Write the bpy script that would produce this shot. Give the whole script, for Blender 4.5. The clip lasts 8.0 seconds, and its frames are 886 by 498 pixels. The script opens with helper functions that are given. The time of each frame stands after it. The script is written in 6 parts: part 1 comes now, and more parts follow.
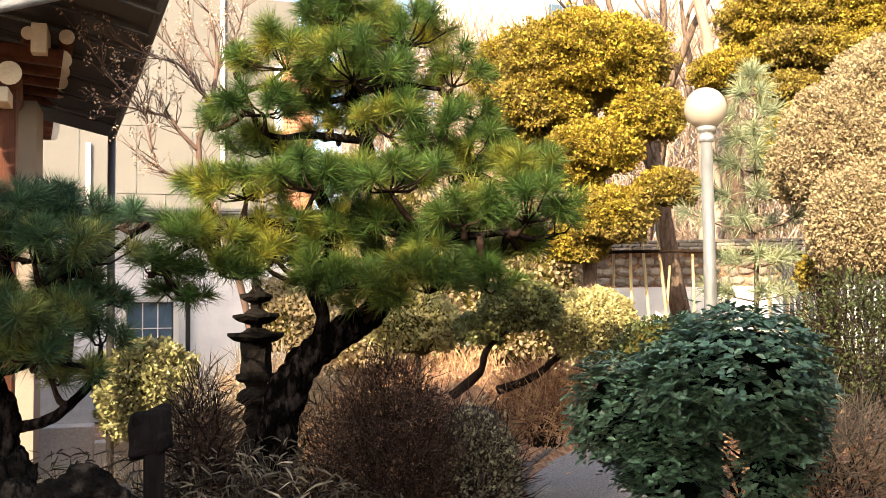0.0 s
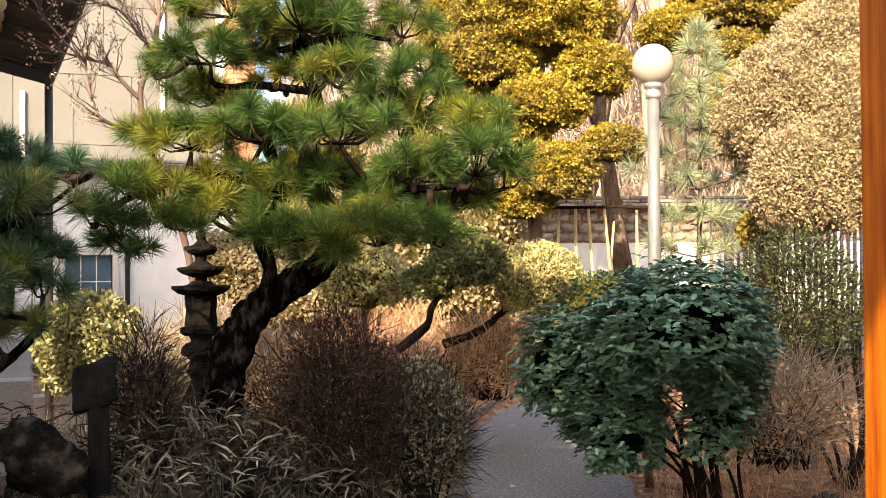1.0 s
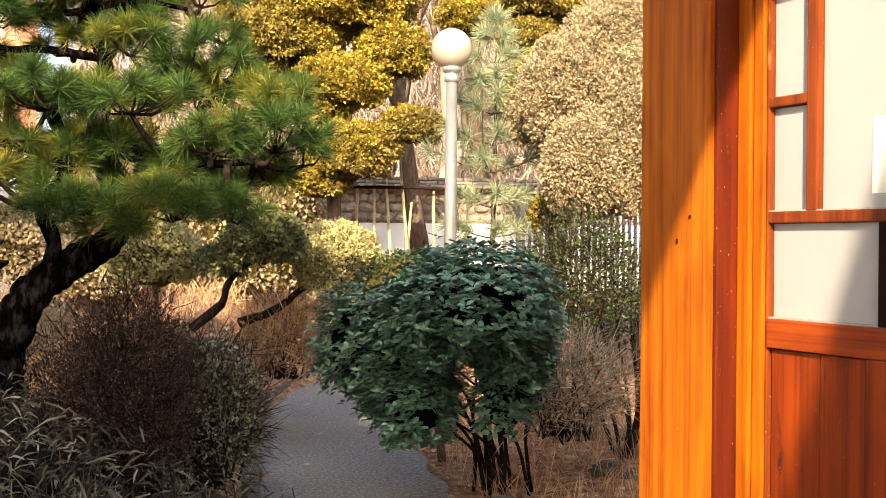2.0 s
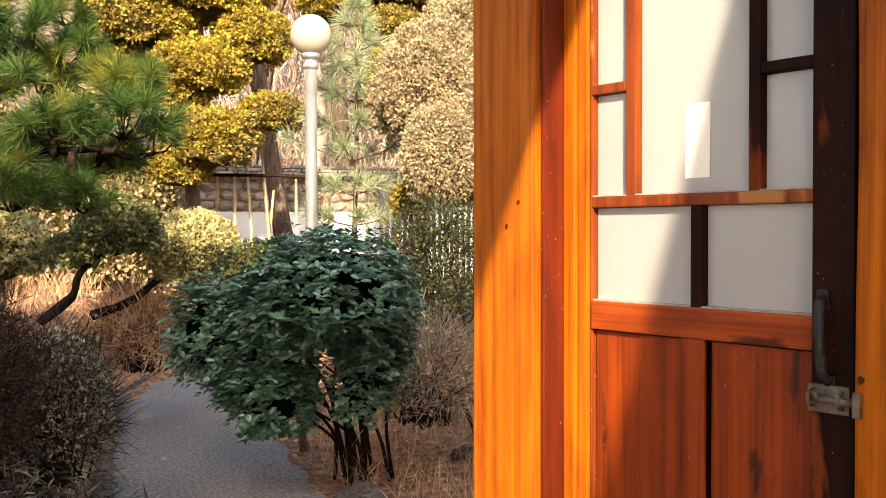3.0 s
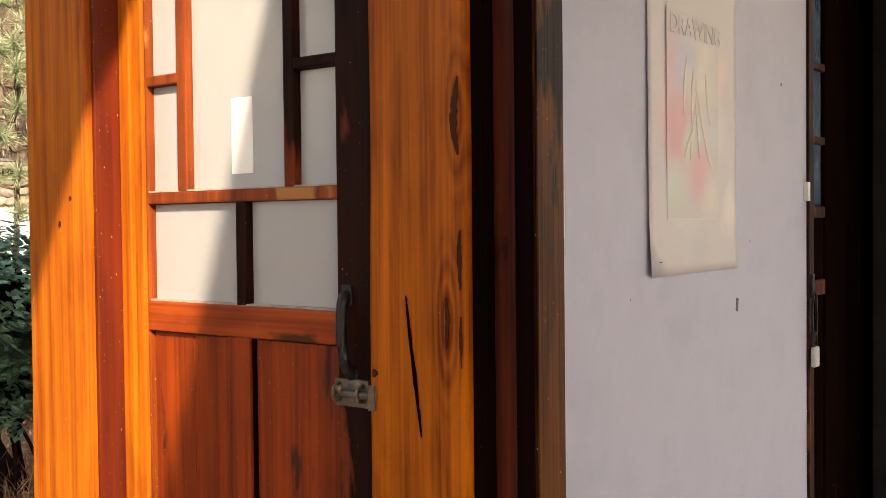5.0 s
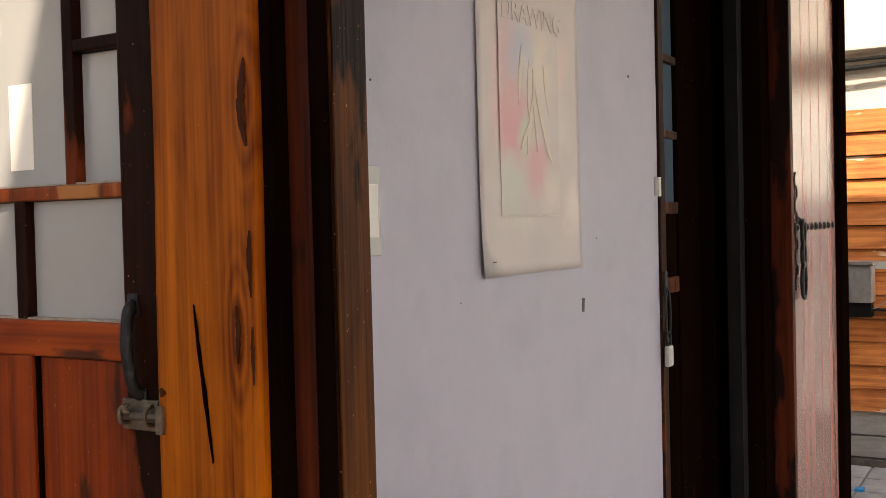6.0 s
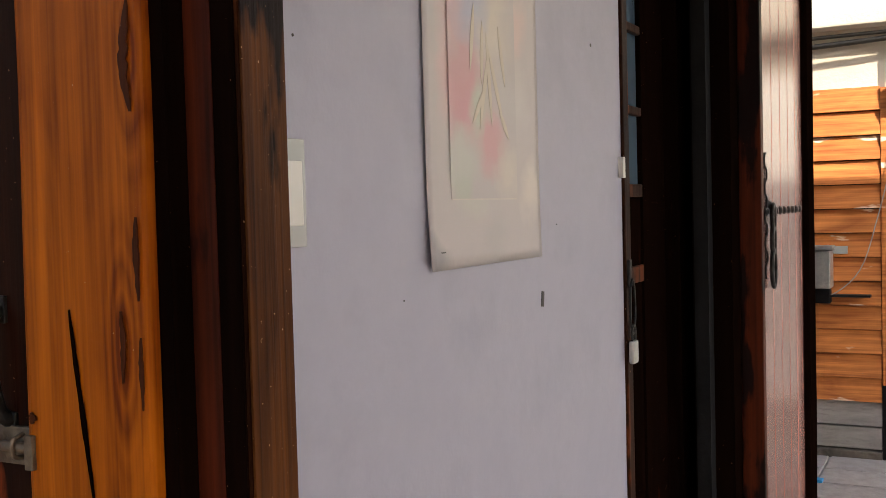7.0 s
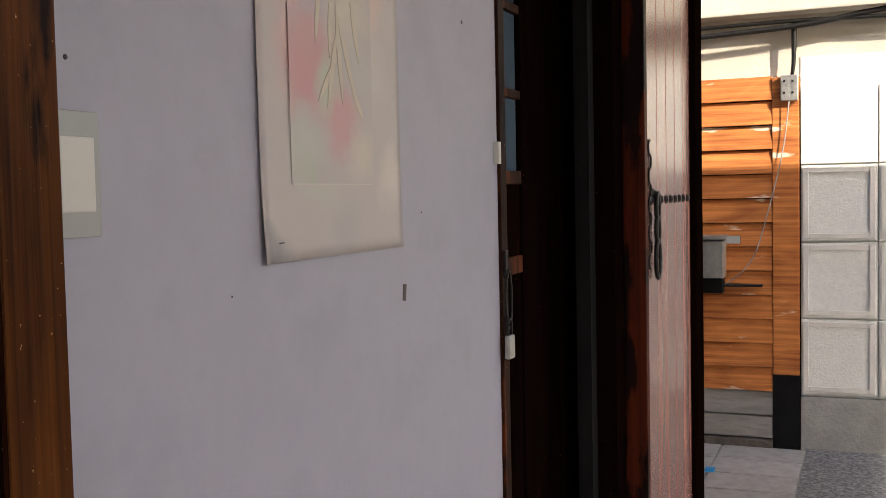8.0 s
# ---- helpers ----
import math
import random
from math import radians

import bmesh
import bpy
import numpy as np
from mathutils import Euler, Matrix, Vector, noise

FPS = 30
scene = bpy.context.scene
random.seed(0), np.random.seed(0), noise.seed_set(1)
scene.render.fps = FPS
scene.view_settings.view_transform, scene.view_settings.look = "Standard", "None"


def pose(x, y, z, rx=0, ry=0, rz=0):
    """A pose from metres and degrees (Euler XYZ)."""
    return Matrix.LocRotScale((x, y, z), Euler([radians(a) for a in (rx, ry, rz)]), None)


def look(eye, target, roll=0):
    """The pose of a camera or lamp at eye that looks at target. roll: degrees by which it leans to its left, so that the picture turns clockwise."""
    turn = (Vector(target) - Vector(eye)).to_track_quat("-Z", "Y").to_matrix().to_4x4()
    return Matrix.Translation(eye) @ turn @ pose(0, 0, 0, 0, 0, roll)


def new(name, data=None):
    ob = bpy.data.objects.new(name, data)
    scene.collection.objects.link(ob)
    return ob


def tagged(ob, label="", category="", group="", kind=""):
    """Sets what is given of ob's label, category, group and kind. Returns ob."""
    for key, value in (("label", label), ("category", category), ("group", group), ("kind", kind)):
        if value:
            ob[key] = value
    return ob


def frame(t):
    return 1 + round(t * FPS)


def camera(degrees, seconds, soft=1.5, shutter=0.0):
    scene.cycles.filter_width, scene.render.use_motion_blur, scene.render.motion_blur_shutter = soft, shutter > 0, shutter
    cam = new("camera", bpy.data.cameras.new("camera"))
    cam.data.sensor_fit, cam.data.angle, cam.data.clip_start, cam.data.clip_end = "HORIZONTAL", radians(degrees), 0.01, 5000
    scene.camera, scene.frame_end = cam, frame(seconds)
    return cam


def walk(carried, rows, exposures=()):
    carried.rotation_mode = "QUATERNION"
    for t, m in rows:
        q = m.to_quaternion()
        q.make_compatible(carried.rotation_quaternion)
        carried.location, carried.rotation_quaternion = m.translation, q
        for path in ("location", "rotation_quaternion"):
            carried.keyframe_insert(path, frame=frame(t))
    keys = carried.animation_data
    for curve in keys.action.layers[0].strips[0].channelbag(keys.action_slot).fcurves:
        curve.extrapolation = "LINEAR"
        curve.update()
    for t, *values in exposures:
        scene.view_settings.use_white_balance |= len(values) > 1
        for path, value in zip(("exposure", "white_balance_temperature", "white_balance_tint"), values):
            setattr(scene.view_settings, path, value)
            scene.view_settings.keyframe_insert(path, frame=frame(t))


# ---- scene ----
cam = camera(46.9, 8.0, soft=0.5)
PATH = [
    (0, (0.293, -0.135, 1.34), (0.847, 1.783, 1.457), -0.7),
    (0.5, (0.277, -0.119, 1.335), (0.882, 1.786, 1.409), -0.6),
    (1, (0.262, -0.102, 1.33), (0.925, 1.784, 1.359), -0.4),
    (1.5, (0.253, -0.096, 1.327), (1.06, 1.734, 1.33), 0.0),
    (2, (0.254, -0.114, 1.324), (1.274, 1.606, 1.313), 0.4),
    (2.2, (0.266, -0.116, 1.325), (1.354, 1.562, 1.309), 0.4),
    (3.3, (0.335, -0.171, 1.319), (1.614, 1.367, 1.276), -0.3),
    (3.5, (0.352, -0.179, 1.321), (1.676, 1.319, 1.27), -0.4),
    (4, (0.423, -0.215, 1.321), (1.846, 1.189, 1.266), -0.5),
    (4.5, (0.484, -0.26, 1.318), (1.99, 1.055, 1.269), -0.5),
    (5, (0.543, -0.331, 1.323), (2.15, 0.858, 1.275), -0.6),
    (5.2, (0.573, -0.359, 1.319), (2.216, 0.78, 1.276), -0.7),
    (6.3, (0.794, -0.344, 1.316), (2.532, 0.642, 1.257), -1.4),
    (6.5, (0.847, -0.302, 1.321), (2.595, 0.667, 1.253), -1.3),
    (7, (0.927, -0.247, 1.316), (2.697, 0.681, 1.236), -1.5),
    (7.5, (0.986, -0.252, 1.315), (2.77, 0.647, 1.22), -1.3),
    (8, (1.086, -0.273, 1.31), (2.928, 0.499, 1.204), -1.2),
]
EXPOSURES = [(0, 2.50, 7000, 10), (2.2, 2.44, 6950, 10), (3.5, 2.50, 6900, 10), (4.5, 2.38, 6850, 10), (6.3, 2.0, 6450, 10), (7.5, 1.85, 6300, 10), (8, 1.70, 6250, 10)]
walk(cam, [(t, look(eye, target, roll)) for t, eye, target, roll in PATH], EXPOSURES)

# ---- daylight ----
SUN_WAY = Vector((0.52, 0.70, -0.49)).normalized()
sun = new("sun", bpy.data.lights.new("sun", "SUN"))
sun.data.energy, sun.data.angle, sun.data.color = 2.8, radians(0.6), (1.0, 0.86, 0.66)
sun.matrix_world = look((-20, -15, 20), Vector((-20, -15, 20)) + SUN_WAY)
world = bpy.data.worlds.new("sky")
scene.world = world
world.use_nodes = True
wn = world.node_tree.nodes
sky = wn.new("ShaderNodeTexSky")
sky.sky_type, sky.sun_disc = "NISHITA", False
sky.sun_elevation = math.asin(-SUN_WAY.z)
sky.sun_rotation = math.atan2(-SUN_WAY.x, -SUN_WAY.y)
sky.dust_density = 3.0
wn["Background"].inputs[1].default_value = 0.115
world.node_tree.links.new(sky.outputs[0], wn["Background"].inputs[0])


# ---- materials ----
def material(name, colours, scale=8.0, rough=0.7, bump=0.3, bump_scale=60.0, stretch=(1, 1, 1), metal=0.0, island=0.0, spread=0.0,
             transmit=0.0, spec=0.5, detail=5.0, per_object=0.0, contrast=1.0):
    """Base colours over a noise at two scales, with relief; island or per_object vary pieces in value."""
    m = bpy.data.materials.new(name)
    m.use_nodes = True
    nt = m.node_tree
    n, link = nt.nodes, nt.links.new
    bsdf = n["Principled BSDF"]
    co = n.new("ShaderNodeTexCoord")
    mp = n.new("ShaderNodeMapping")
    mp.inputs["Scale"].default_value = stretch
    link(co.outputs["Object"], mp.inputs[0])
    nz = n.new("ShaderNodeTexNoise")
    nz.inputs["Scale"].default_value, nz.inputs["Detail"].default_value = scale, detail
    nz.inputs["Roughness"].default_value = 0.62
    link(mp.outputs[0], nz.inputs[0])
    ramp = n.new("ShaderNodeValToRGB")
    els = ramp.color_ramp.elements
    while len(els) < len(colours):
        els.new(0.5)
    for i, c in enumerate(colours):
        els[i].position = 0.5 + (i / max(1, len(colours) - 1) - 0.5) * 0.5 / contrast
        els[i].color = (*c, 1)
    link(nz.outputs[0], ramp.inputs[0])
    out = ramp.outputs[0]
    if island or per_object:
        if island:
            src = n.new("ShaderNodeNewGeometry").outputs["Random Per Island"]
        else:
            src = n.new("ShaderNodeObjectInfo").outputs["Random"]
        hs = n.new("ShaderNodeHueSaturation")
        amount = island or per_object
        mr = n.new("ShaderNodeMapRange")
        mr.inputs["To Min"].default_value, mr.inputs["To Max"].default_value = 1 - amount, 1 + amount
        link(src, mr.inputs[0])
        link(mr.outputs[0], hs.inputs["Value"])
        if spread:
            mh = n.new("ShaderNodeMapRange")
            mh.inputs["To Min"].default_value, mh.inputs["To Max"].default_value = 0.5 - spread, 0.5 + spread
            link(src, mh.inputs[0])
            link(mh.outputs[0], hs.inputs["Hue"])
        link(out, hs.inputs["Color"])
        out = hs.outputs[0]
    link(out, bsdf.inputs["Base Color"])
    bsdf.inputs["Roughness"].default_value = rough
    bsdf.inputs["Metallic"].default_value = metal
    bsdf.inputs["Specular IOR Level"].default_value = spec
    if bump:
        nb = n.new("ShaderNodeTexNoise")
        nb.inputs["Scale"].default_value, nb.inputs["Detail"].default_value = bump_scale, 6
        link(mp.outputs[0], nb.inputs[0])
        bp = n.new("ShaderNodeBump")
        bp.inputs["Strength"].default_value, bp.inputs["Distance"].default_value = bump, 0.02
        link(nb.outputs[0], bp.inputs["Height"])
        link(bp.outputs[0], bsdf.inputs["Normal"])
    if transmit:
        tr = n.new("ShaderNodeBsdfTranslucent")
        link(out, tr.inputs[0])
        mix = n.new("ShaderNodeMixShader")
        mix.inputs[0].default_value = transmit
        link(bsdf.outputs[0], mix.inputs[1])
        link(tr.outputs[0], mix.inputs[2])
        link(mix.outputs[0], n["Material Output"].inputs[0])
    return m


def wood(name, light, dark, rough=0.3, ring=1.0, worn=None, wear=0.62, coat=0.0, axis="z", knot=(), spec=0.16, fleck=0.775):
    """Varnished timber whose grain runs up z: streaks drawn out along the length over broad rings; worn shows in patches."""
    m = bpy.data.materials.new(name)
    m.use_nodes = True
    nt = m.node_tree
    n, link = nt.nodes, nt.links.new
    bsdf = n["Principled BSDF"]
    co = n.new("ShaderNodeTexCoord")
    def noise_at(scale, stretch, detail=4.0, distortion=0.0):
        mp = n.new("ShaderNodeMapping")
        mp.inputs["Scale"].default_value = stretch if axis == "z" else (stretch[0], stretch[2], stretch[1])
        link(co.outputs["Object"], mp.inputs[0])
        nz = n.new("ShaderNodeTexNoise")
        nz.inputs["Scale"].default_value, nz.inputs["Detail"].default_value = scale, detail
        nz.inputs["Distortion"].default_value = distortion
        link(mp.outputs[0], nz.inputs[0])
        return nz.outputs[0]
    mp = n.new("ShaderNodeMapping")
    mp.inputs["Scale"].default_value = (1, 1, 0.10) if axis == "z" else (1, 0.10, 1)
    link(co.outputs["Object"], mp.inputs[0])
    wave = n.new("ShaderNodeTexWave")
    wave.wave_type, wave.bands_direction = "BANDS", "Y" if axis == "z" else "Z"
    wave.inputs["Scale"].default_value, wave.inputs["Distortion"].default_value = 9 * ring, 5.0
    wave.inputs["Detail"].default_value, wave.inputs["Detail Scale"].default_value = 3, 2.2
    link(mp.outputs[0], wave.inputs[0])
    fine = noise_at(150, (1, 1, 0.018), 6, 0.3)
    broad = noise_at(11, (1, 1, 0.26), 7, 1.0)
    add = n.new("ShaderNodeMath")
    add.operation = "MULTIPLY_ADD"
    add.inputs[1].default_value, add.inputs[2].default_value = 0.12, 0.03
    link(wave.outputs[1], add.inputs[0])
    add2 = n.new("ShaderNodeMath")
    add2.operation = "MULTIPLY_ADD"
    add2.inputs[1].default_value = 0.52
    link(fine, add2.inputs[0])
    link(add.outputs[0], add2.inputs[2])
    add3 = n.new("ShaderNodeMath")
    add3.operation = "MULTIPLY_ADD"
    add3.inputs[1].default_value = 0.60
    link(broad, add3.inputs[0])
    link(add2.outputs[0], add3.inputs[2])
    for ky, kz in knot:
        flat = n.new("ShaderNodeMapping")
        flat.inputs["Scale"].default_value = (0, 1, 0.2)
        flat.inputs["Location"].default_value = (0, -ky, -kz * 0.2)
        link(co.outputs["Object"], flat.inputs[0])
        far = n.new("ShaderNodeVectorMath")
        far.operation = "LENGTH"
        link(flat.outputs[0], far.inputs[0])
        wob = n.new("ShaderNodeMath")
        wob.operation = "MULTIPLY_ADD"
        wob.inputs[1].default_value = 0.012
        link(broad, wob.inputs[0])
        link(far.outputs["Value"], wob.inputs[2])
        ringed = n.new("ShaderNodeMath")
        ringed.operation = "PINGPONG"
        ringed.inputs[1].default_value = 0.0045
        link(wob.outputs[0], ringed.inputs[0])
        fade = n.new("ShaderNodeMapRange")
        fade.inputs["From Min"].default_value, fade.inputs["From Max"].default_value = 0.006, 0.03
        fade.inputs["To Min"].default_value, fade.inputs["To Max"].default_value = 60, 0
        link(far.outputs["Value"], fade.inputs[0])
        dark_ring = n.new("ShaderNodeMath")
        dark_ring.operation = "MULTIPLY"
        link(ringed.outputs[0], dark_ring.inputs[0])
        link(fade.outputs[0], dark_ring.inputs[1])
        total = n.new("ShaderNodeMath")
        total.operation = "ADD"
        link(add3.outputs[0], total.inputs[0])
        link(dark_ring.outputs[0], total.inputs[1])
        add3 = total
    ramp = n.new("ShaderNodeValToRGB")
    ramp.color_ramp.elements[0].position, ramp.color_ramp.elements[1].position = 0.42, 0.86
    ramp.color_ramp.elements[0].color, ramp.color_ramp.elements[1].color = (*light, 1), (*dark, 1)
    link(add3.outputs[0], ramp.inputs[0])
    out = ramp.outputs[0]
    if worn:
        patch = noise_at(14, (1, 1, 0.25), 8)
        step = n.new("ShaderNodeValToRGB")
        step.color_ramp.elements[0].position, step.color_ramp.elements[1].position = wear, wear + 0.05
        link(patch, step.inputs[0])
        mix = n.new("ShaderNodeMix")
        mix.data_type = "RGBA"
        link(step.outputs[0], mix.inputs[0])
        link(out, mix.inputs[6])
        mix.inputs[7].default_value = (*worn, 1)
        out = mix.outputs[2]
    if fleck:
        spots = noise_at(240, (1, 1, 0.7), 2)
        cut = n.new("ShaderNodeValToRGB")
        cut.color_ramp.elements[0].position, cut.color_ramp.elements[1].position = fleck, fleck + 0.03
        link(spots, cut.inputs[0])
        mixf = n.new("ShaderNodeMix")
        mixf.data_type = "RGBA"
        link(cut.outputs[0], mixf.inputs[0])
        link(out, mixf.inputs[6])
        mixf.inputs[7].default_value = (0.40, 0.24, 0.13, 1)
        out = mixf.outputs[2]
    link(out, bsdf.inputs["Base Color"])
    rr = n.new("ShaderNodeMapRange")
    rr.inputs["To Min"].default_value, rr.inputs["To Max"].default_value = rough * 0.7, rough * 1.5
    link(broad, rr.inputs[0])
    link(rr.outputs[0], bsdf.inputs["Roughness"])
    bsdf.inputs["Specular IOR Level"].default_value = spec
    bsdf.inputs["Coat Weight"].default_value, bsdf.inputs["Coat Roughness"].default_value = coat, 0.22
    bp = n.new("ShaderNodeBump")
    bp.inputs["Strength"].default_value, bp.inputs["Distance"].default_value = 0.35, 0.004
    link(add3.outputs[0], bp.inputs["Height"])
    link(bp.outputs[0], bsdf.inputs["Normal"])
    return m


M = {}
M["post"] = wood("orange varnished pine", (0.462, 0.1281, 0.0053), (0.1785, 0.0305, 0.0021), rough=0.45, spec=0.12, coat=0.03)
M["post_knotty"] = wood("knotty amber pine", (0.448, 0.1187, 0.0034), (0.1176, 0.0202, 0.0013), rough=0.42, ring=0.6, worn=(0.084, 0.0168, 0.0022), wear=0.69, knot=((0.484, 1.19), (0.466, 1.47)), spec=0.10, coat=0.02)
M["scorch"] = wood("dark resinous knot wood", (0.085, 0.020, 0.003), (0.022, 0.006, 0.002), rough=0.5, spec=0.1)
M["trim_red"] = wood("red stained trim", (0.13, 0.018, 0.005), (0.05, 0.007, 0.003), rough=0.4, worn=(0.5, 0.25, 0.14), wear=0.66, fleck=0.72)
M["door_wood"] = wood("worn red brown door timber", (0.27, 0.052, 0.006), (0.11, 0.016, 0.003), rough=0.42, worn=(0.05, 0.014, 0.006), wear=0.60)
M["door_panel"] = wood("red brown door panel", (0.2702, 0.0414, 0.004), (0.0978, 0.0126, 0.0023), rough=0.38, ring=0.5, worn=(0.0403, 0.0092, 0.0034), wear=0.60, fleck=0.74)
M["rail_wood"] = wood("worn red brown rail timber", (0.3564, 0.0626, 0.0065), (0.1404, 0.0194, 0.0032), rough=0.38, worn=(0.054, 0.013, 0.0054), wear=0.62, axis="y", fleck=0.75)
M["jamb_gloss"] = wood("glossy brown jamb edge", (0.1323, 0.0437, 0.008), (0.0253, 0.008, 0.0034), rough=0.30, spec=0.05, coat=0.0, worn=(0.0092, 0.0034, 0.0023), wear=0.57, fleck=0.74)
M["muntin"] = wood("flaking varnished muntin", (0.26, 0.05, 0.007), (0.06, 0.012, 0.004), rough=0.42, worn=(0.34, 0.14, 0.04), wear=0.62, fleck=0.73)
M["black_shade_wood"] = wood("blackened timber with shade in its colour", (0.007, 0.003, 0.002), (0.003, 0.0015, 0.001), rough=0.6, worn=(0.03, 0.008, 0.003), wear=0.68, coat=0.0, spec=0.0, fleck=0.76)
M["brown_jamb"] = wood("brown painted jamb", (0.036, 0.011, 0.004), (0.007, 0.003, 0.002), rough=0.45, spec=0.07, worn=(0.11, 0.028, 0.008), wear=0.565, fleck=0.74)
M["jamb_red"] = wood("scorched red strip", (0.085, 0.014, 0.004), (0.020, 0.005, 0.002), rough=0.5, worn=(0.006, 0.002, 0.0015), wear=0.52, spec=0.08)
M["grimy_shaded_red"] = wood("grimy dark red timber, shade in its colour", (0.020, 0.005, 0.002), (0.005, 0.002, 0.001), rough=0.5, worn=(0.12, 0.024, 0.007), wear=0.57, spec=0.06, coat=0.0, fleck=0.74)
M["frosted"] = material("frosted backed pane", [(0.2968, 0.289, 0.2778), (0.3416, 0.3326, 0.3181)], scale=3, rough=0.22, bump=0.03, bump_scale=30)
M["dust"] = material("pale dust", [(0.22, 0.16, 0.12), (0.42, 0.34, 0.28)], scale=60, rough=1.0, bump=0.2)
M["glass_dark"] = material("dark blue pane", [(0.05, 0.085, 0.12), (0.09, 0.13, 0.17)], scale=3, rough=0.12, bump=0.02)
M["wall_paint"] = material("lilac grey wall paint", [(0.2858, 0.2896, 0.3619), (0.3619, 0.3645, 0.4445), (0.3239, 0.3251, 0.4039)], scale=5, rough=0.5, bump=0.12, bump_scale=18, contrast=0.6)
M["plaster"] = material("pale plaster", [(0.50, 0.465, 0.40), (0.62, 0.58, 0.51)], scale=2, rough=0.9, bump=0.15)
M["beige"] = material("beige stone cladding", [(0.100, 0.093, 0.081), (0.128, 0.118, 0.103)], scale=1.2, rough=0.8, bump=0.08, per_object=0.05)
M["white_wall"] = material("whitewashed wall", [(0.6, 0.576, 0.552), (0.792, 0.756, 0.708)], scale=2.5, rough=0.9, bump=0.15)
M["granite"] = material("granite plinth", [(0.36, 0.336, 0.312), (0.6, 0.564, 0.528)], scale=40, rough=0.8, bump=0.3)
M["brick"] = material("terracotta brick", [(0.42, 0.17, 0.09), (0.55, 0.26, 0.15)], scale=10, rough=0.9, bump=0.3, per_object=0.2)
M["tile"] = material("dark clay roof tile", [(0.035, 0.035, 0.038), (0.075, 0.072, 0.07)], scale=12, rough=0.6, bump=0.3)
M["sheet"] = material("dark painted metal sheet", [(0.022, 0.019, 0.017), (0.045, 0.038, 0.033)], scale=6, rough=0.5, bump=0.1)
M["rafter"] = wood("brown painted rafters", (0.12, 0.034, 0.013), (0.04, 0.012, 0.006), rough=0.5)
M["tile_grey"] = material("weathered grey roof tile", [(0.085, 0.088, 0.095), (0.19, 0.19, 0.195)], scale=12, rough=0.6, bump=0.3)
M["endpaint"] = material("cream painted rafter ends", [(0.55, 0.44, 0.30), (0.68, 0.56, 0.40)], scale=20, rough=0.7)
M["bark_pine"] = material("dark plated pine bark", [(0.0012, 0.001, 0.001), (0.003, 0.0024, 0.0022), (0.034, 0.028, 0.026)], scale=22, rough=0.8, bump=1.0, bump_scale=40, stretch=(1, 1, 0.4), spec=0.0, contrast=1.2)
M["bark"] = material("grey brown bark", [(0.055, 0.038, 0.028), (0.20, 0.14, 0.10)], scale=30, rough=0.95, bump=1.0, bump_scale=40, stretch=(1, 1, 0.3), spec=0.1, contrast=1.3)
M["bark_pale"] = material("pale pinkish bark", [(0.30, 0.20, 0.15), (0.46, 0.34, 0.26)], scale=12, rough=0.9, bump=0.5, stretch=(1, 1, 0.3), spec=0.2)
M["bark_dark"] = material("dark twig bark", [(0.010, 0.007, 0.006), (0.040, 0.026, 0.019)], scale=25, rough=0.95, bump=0.5, spec=0.0)
M["needle"] = material("pine needles", [(0.0202, 0.0504, 0.0134), (0.0582, 0.0952, 0.0179), (0.3248, 0.2688, 0.0336)], scale=2.5, rough=0.42, bump=0, island=0.65, spread=0.025, transmit=0.28, spec=0.2)
M["needle_dark"] = material("blue green pine needles", [(0.0189, 0.0543, 0.0307), (0.0472, 0.0897, 0.0378), (0.3186, 0.2832, 0.0531)], scale=2.5, rough=0.42, bump=0, island=0.6, spread=0.025, transmit=0.28, spec=0.2)
M["needle_pale"] = material("pale silvery pine needles", [(0.15, 0.19, 0.11), (0.33, 0.35, 0.20)], scale=2, rough=0.45, bump=0, island=0.4, spread=0.02, transmit=0.2, spec=0.2)
M["yew"] = material("golden green clipped foliage", [(0.20, 0.150, 0.055), (0.26, 0.190, 0.027), (0.39, 0.280, 0.030)], scale=0.9, rough=0.6, bump=0, island=0.42, spread=0.022, transmit=0.32, spec=0.25)
M["box_tan"] = material("tan green winter foliage", [(0.2668, 0.207, 0.115), (0.3956, 0.3082, 0.184)], scale=3, rough=0.7, bump=0, island=0.25, spread=0.015, transmit=0.3, spec=0.15)
M["box_green"] = material("pale green clipped foliage", [(0.2625, 0.2313, 0.0875), (0.5, 0.4312, 0.2)], scale=3, rough=0.55, bump=0, island=0.45, spread=0.02, transmit=0.3, spec=0.25)
M["box_mid"] = material("mid green foliage with pale new leaves", [(0.05, 0.066, 0.022), (0.24, 0.225, 0.085)], scale=6, rough=0.45, bump=0, island=0.6, spread=0.02, transmit=0.2, spec=0.2)
M["box_dark"] = material("dark green small foliage", [(0.018, 0.030, 0.011), (0.075, 0.085, 0.028)], scale=3, rough=0.45, bump=0, island=0.65, spread=0.02, transmit=0.12, spec=0.2)
M["broadleaf"] = material("glossy deep green leaves", [(0.036, 0.084, 0.046), (0.105, 0.182, 0.102)], scale=6, rough=0.32, bump=0, island=0.55, spread=0.015, transmit=0.10, spec=0.45)
M["variegated"] = material("yellow green variegated leaves", [(0.11, 0.11, 0.04), (0.35, 0.31, 0.14)], scale=14, rough=0.45, bump=0, island=0.5, spread=0.02, transmit=0.2)
M["russet"] = material("small dark russet leaves", [(0.009, 0.0055, 0.0045), (0.105, 0.062, 0.045)], scale=10, rough=0.8, bump=0, island=0.85, spread=0.015, spec=0.0)
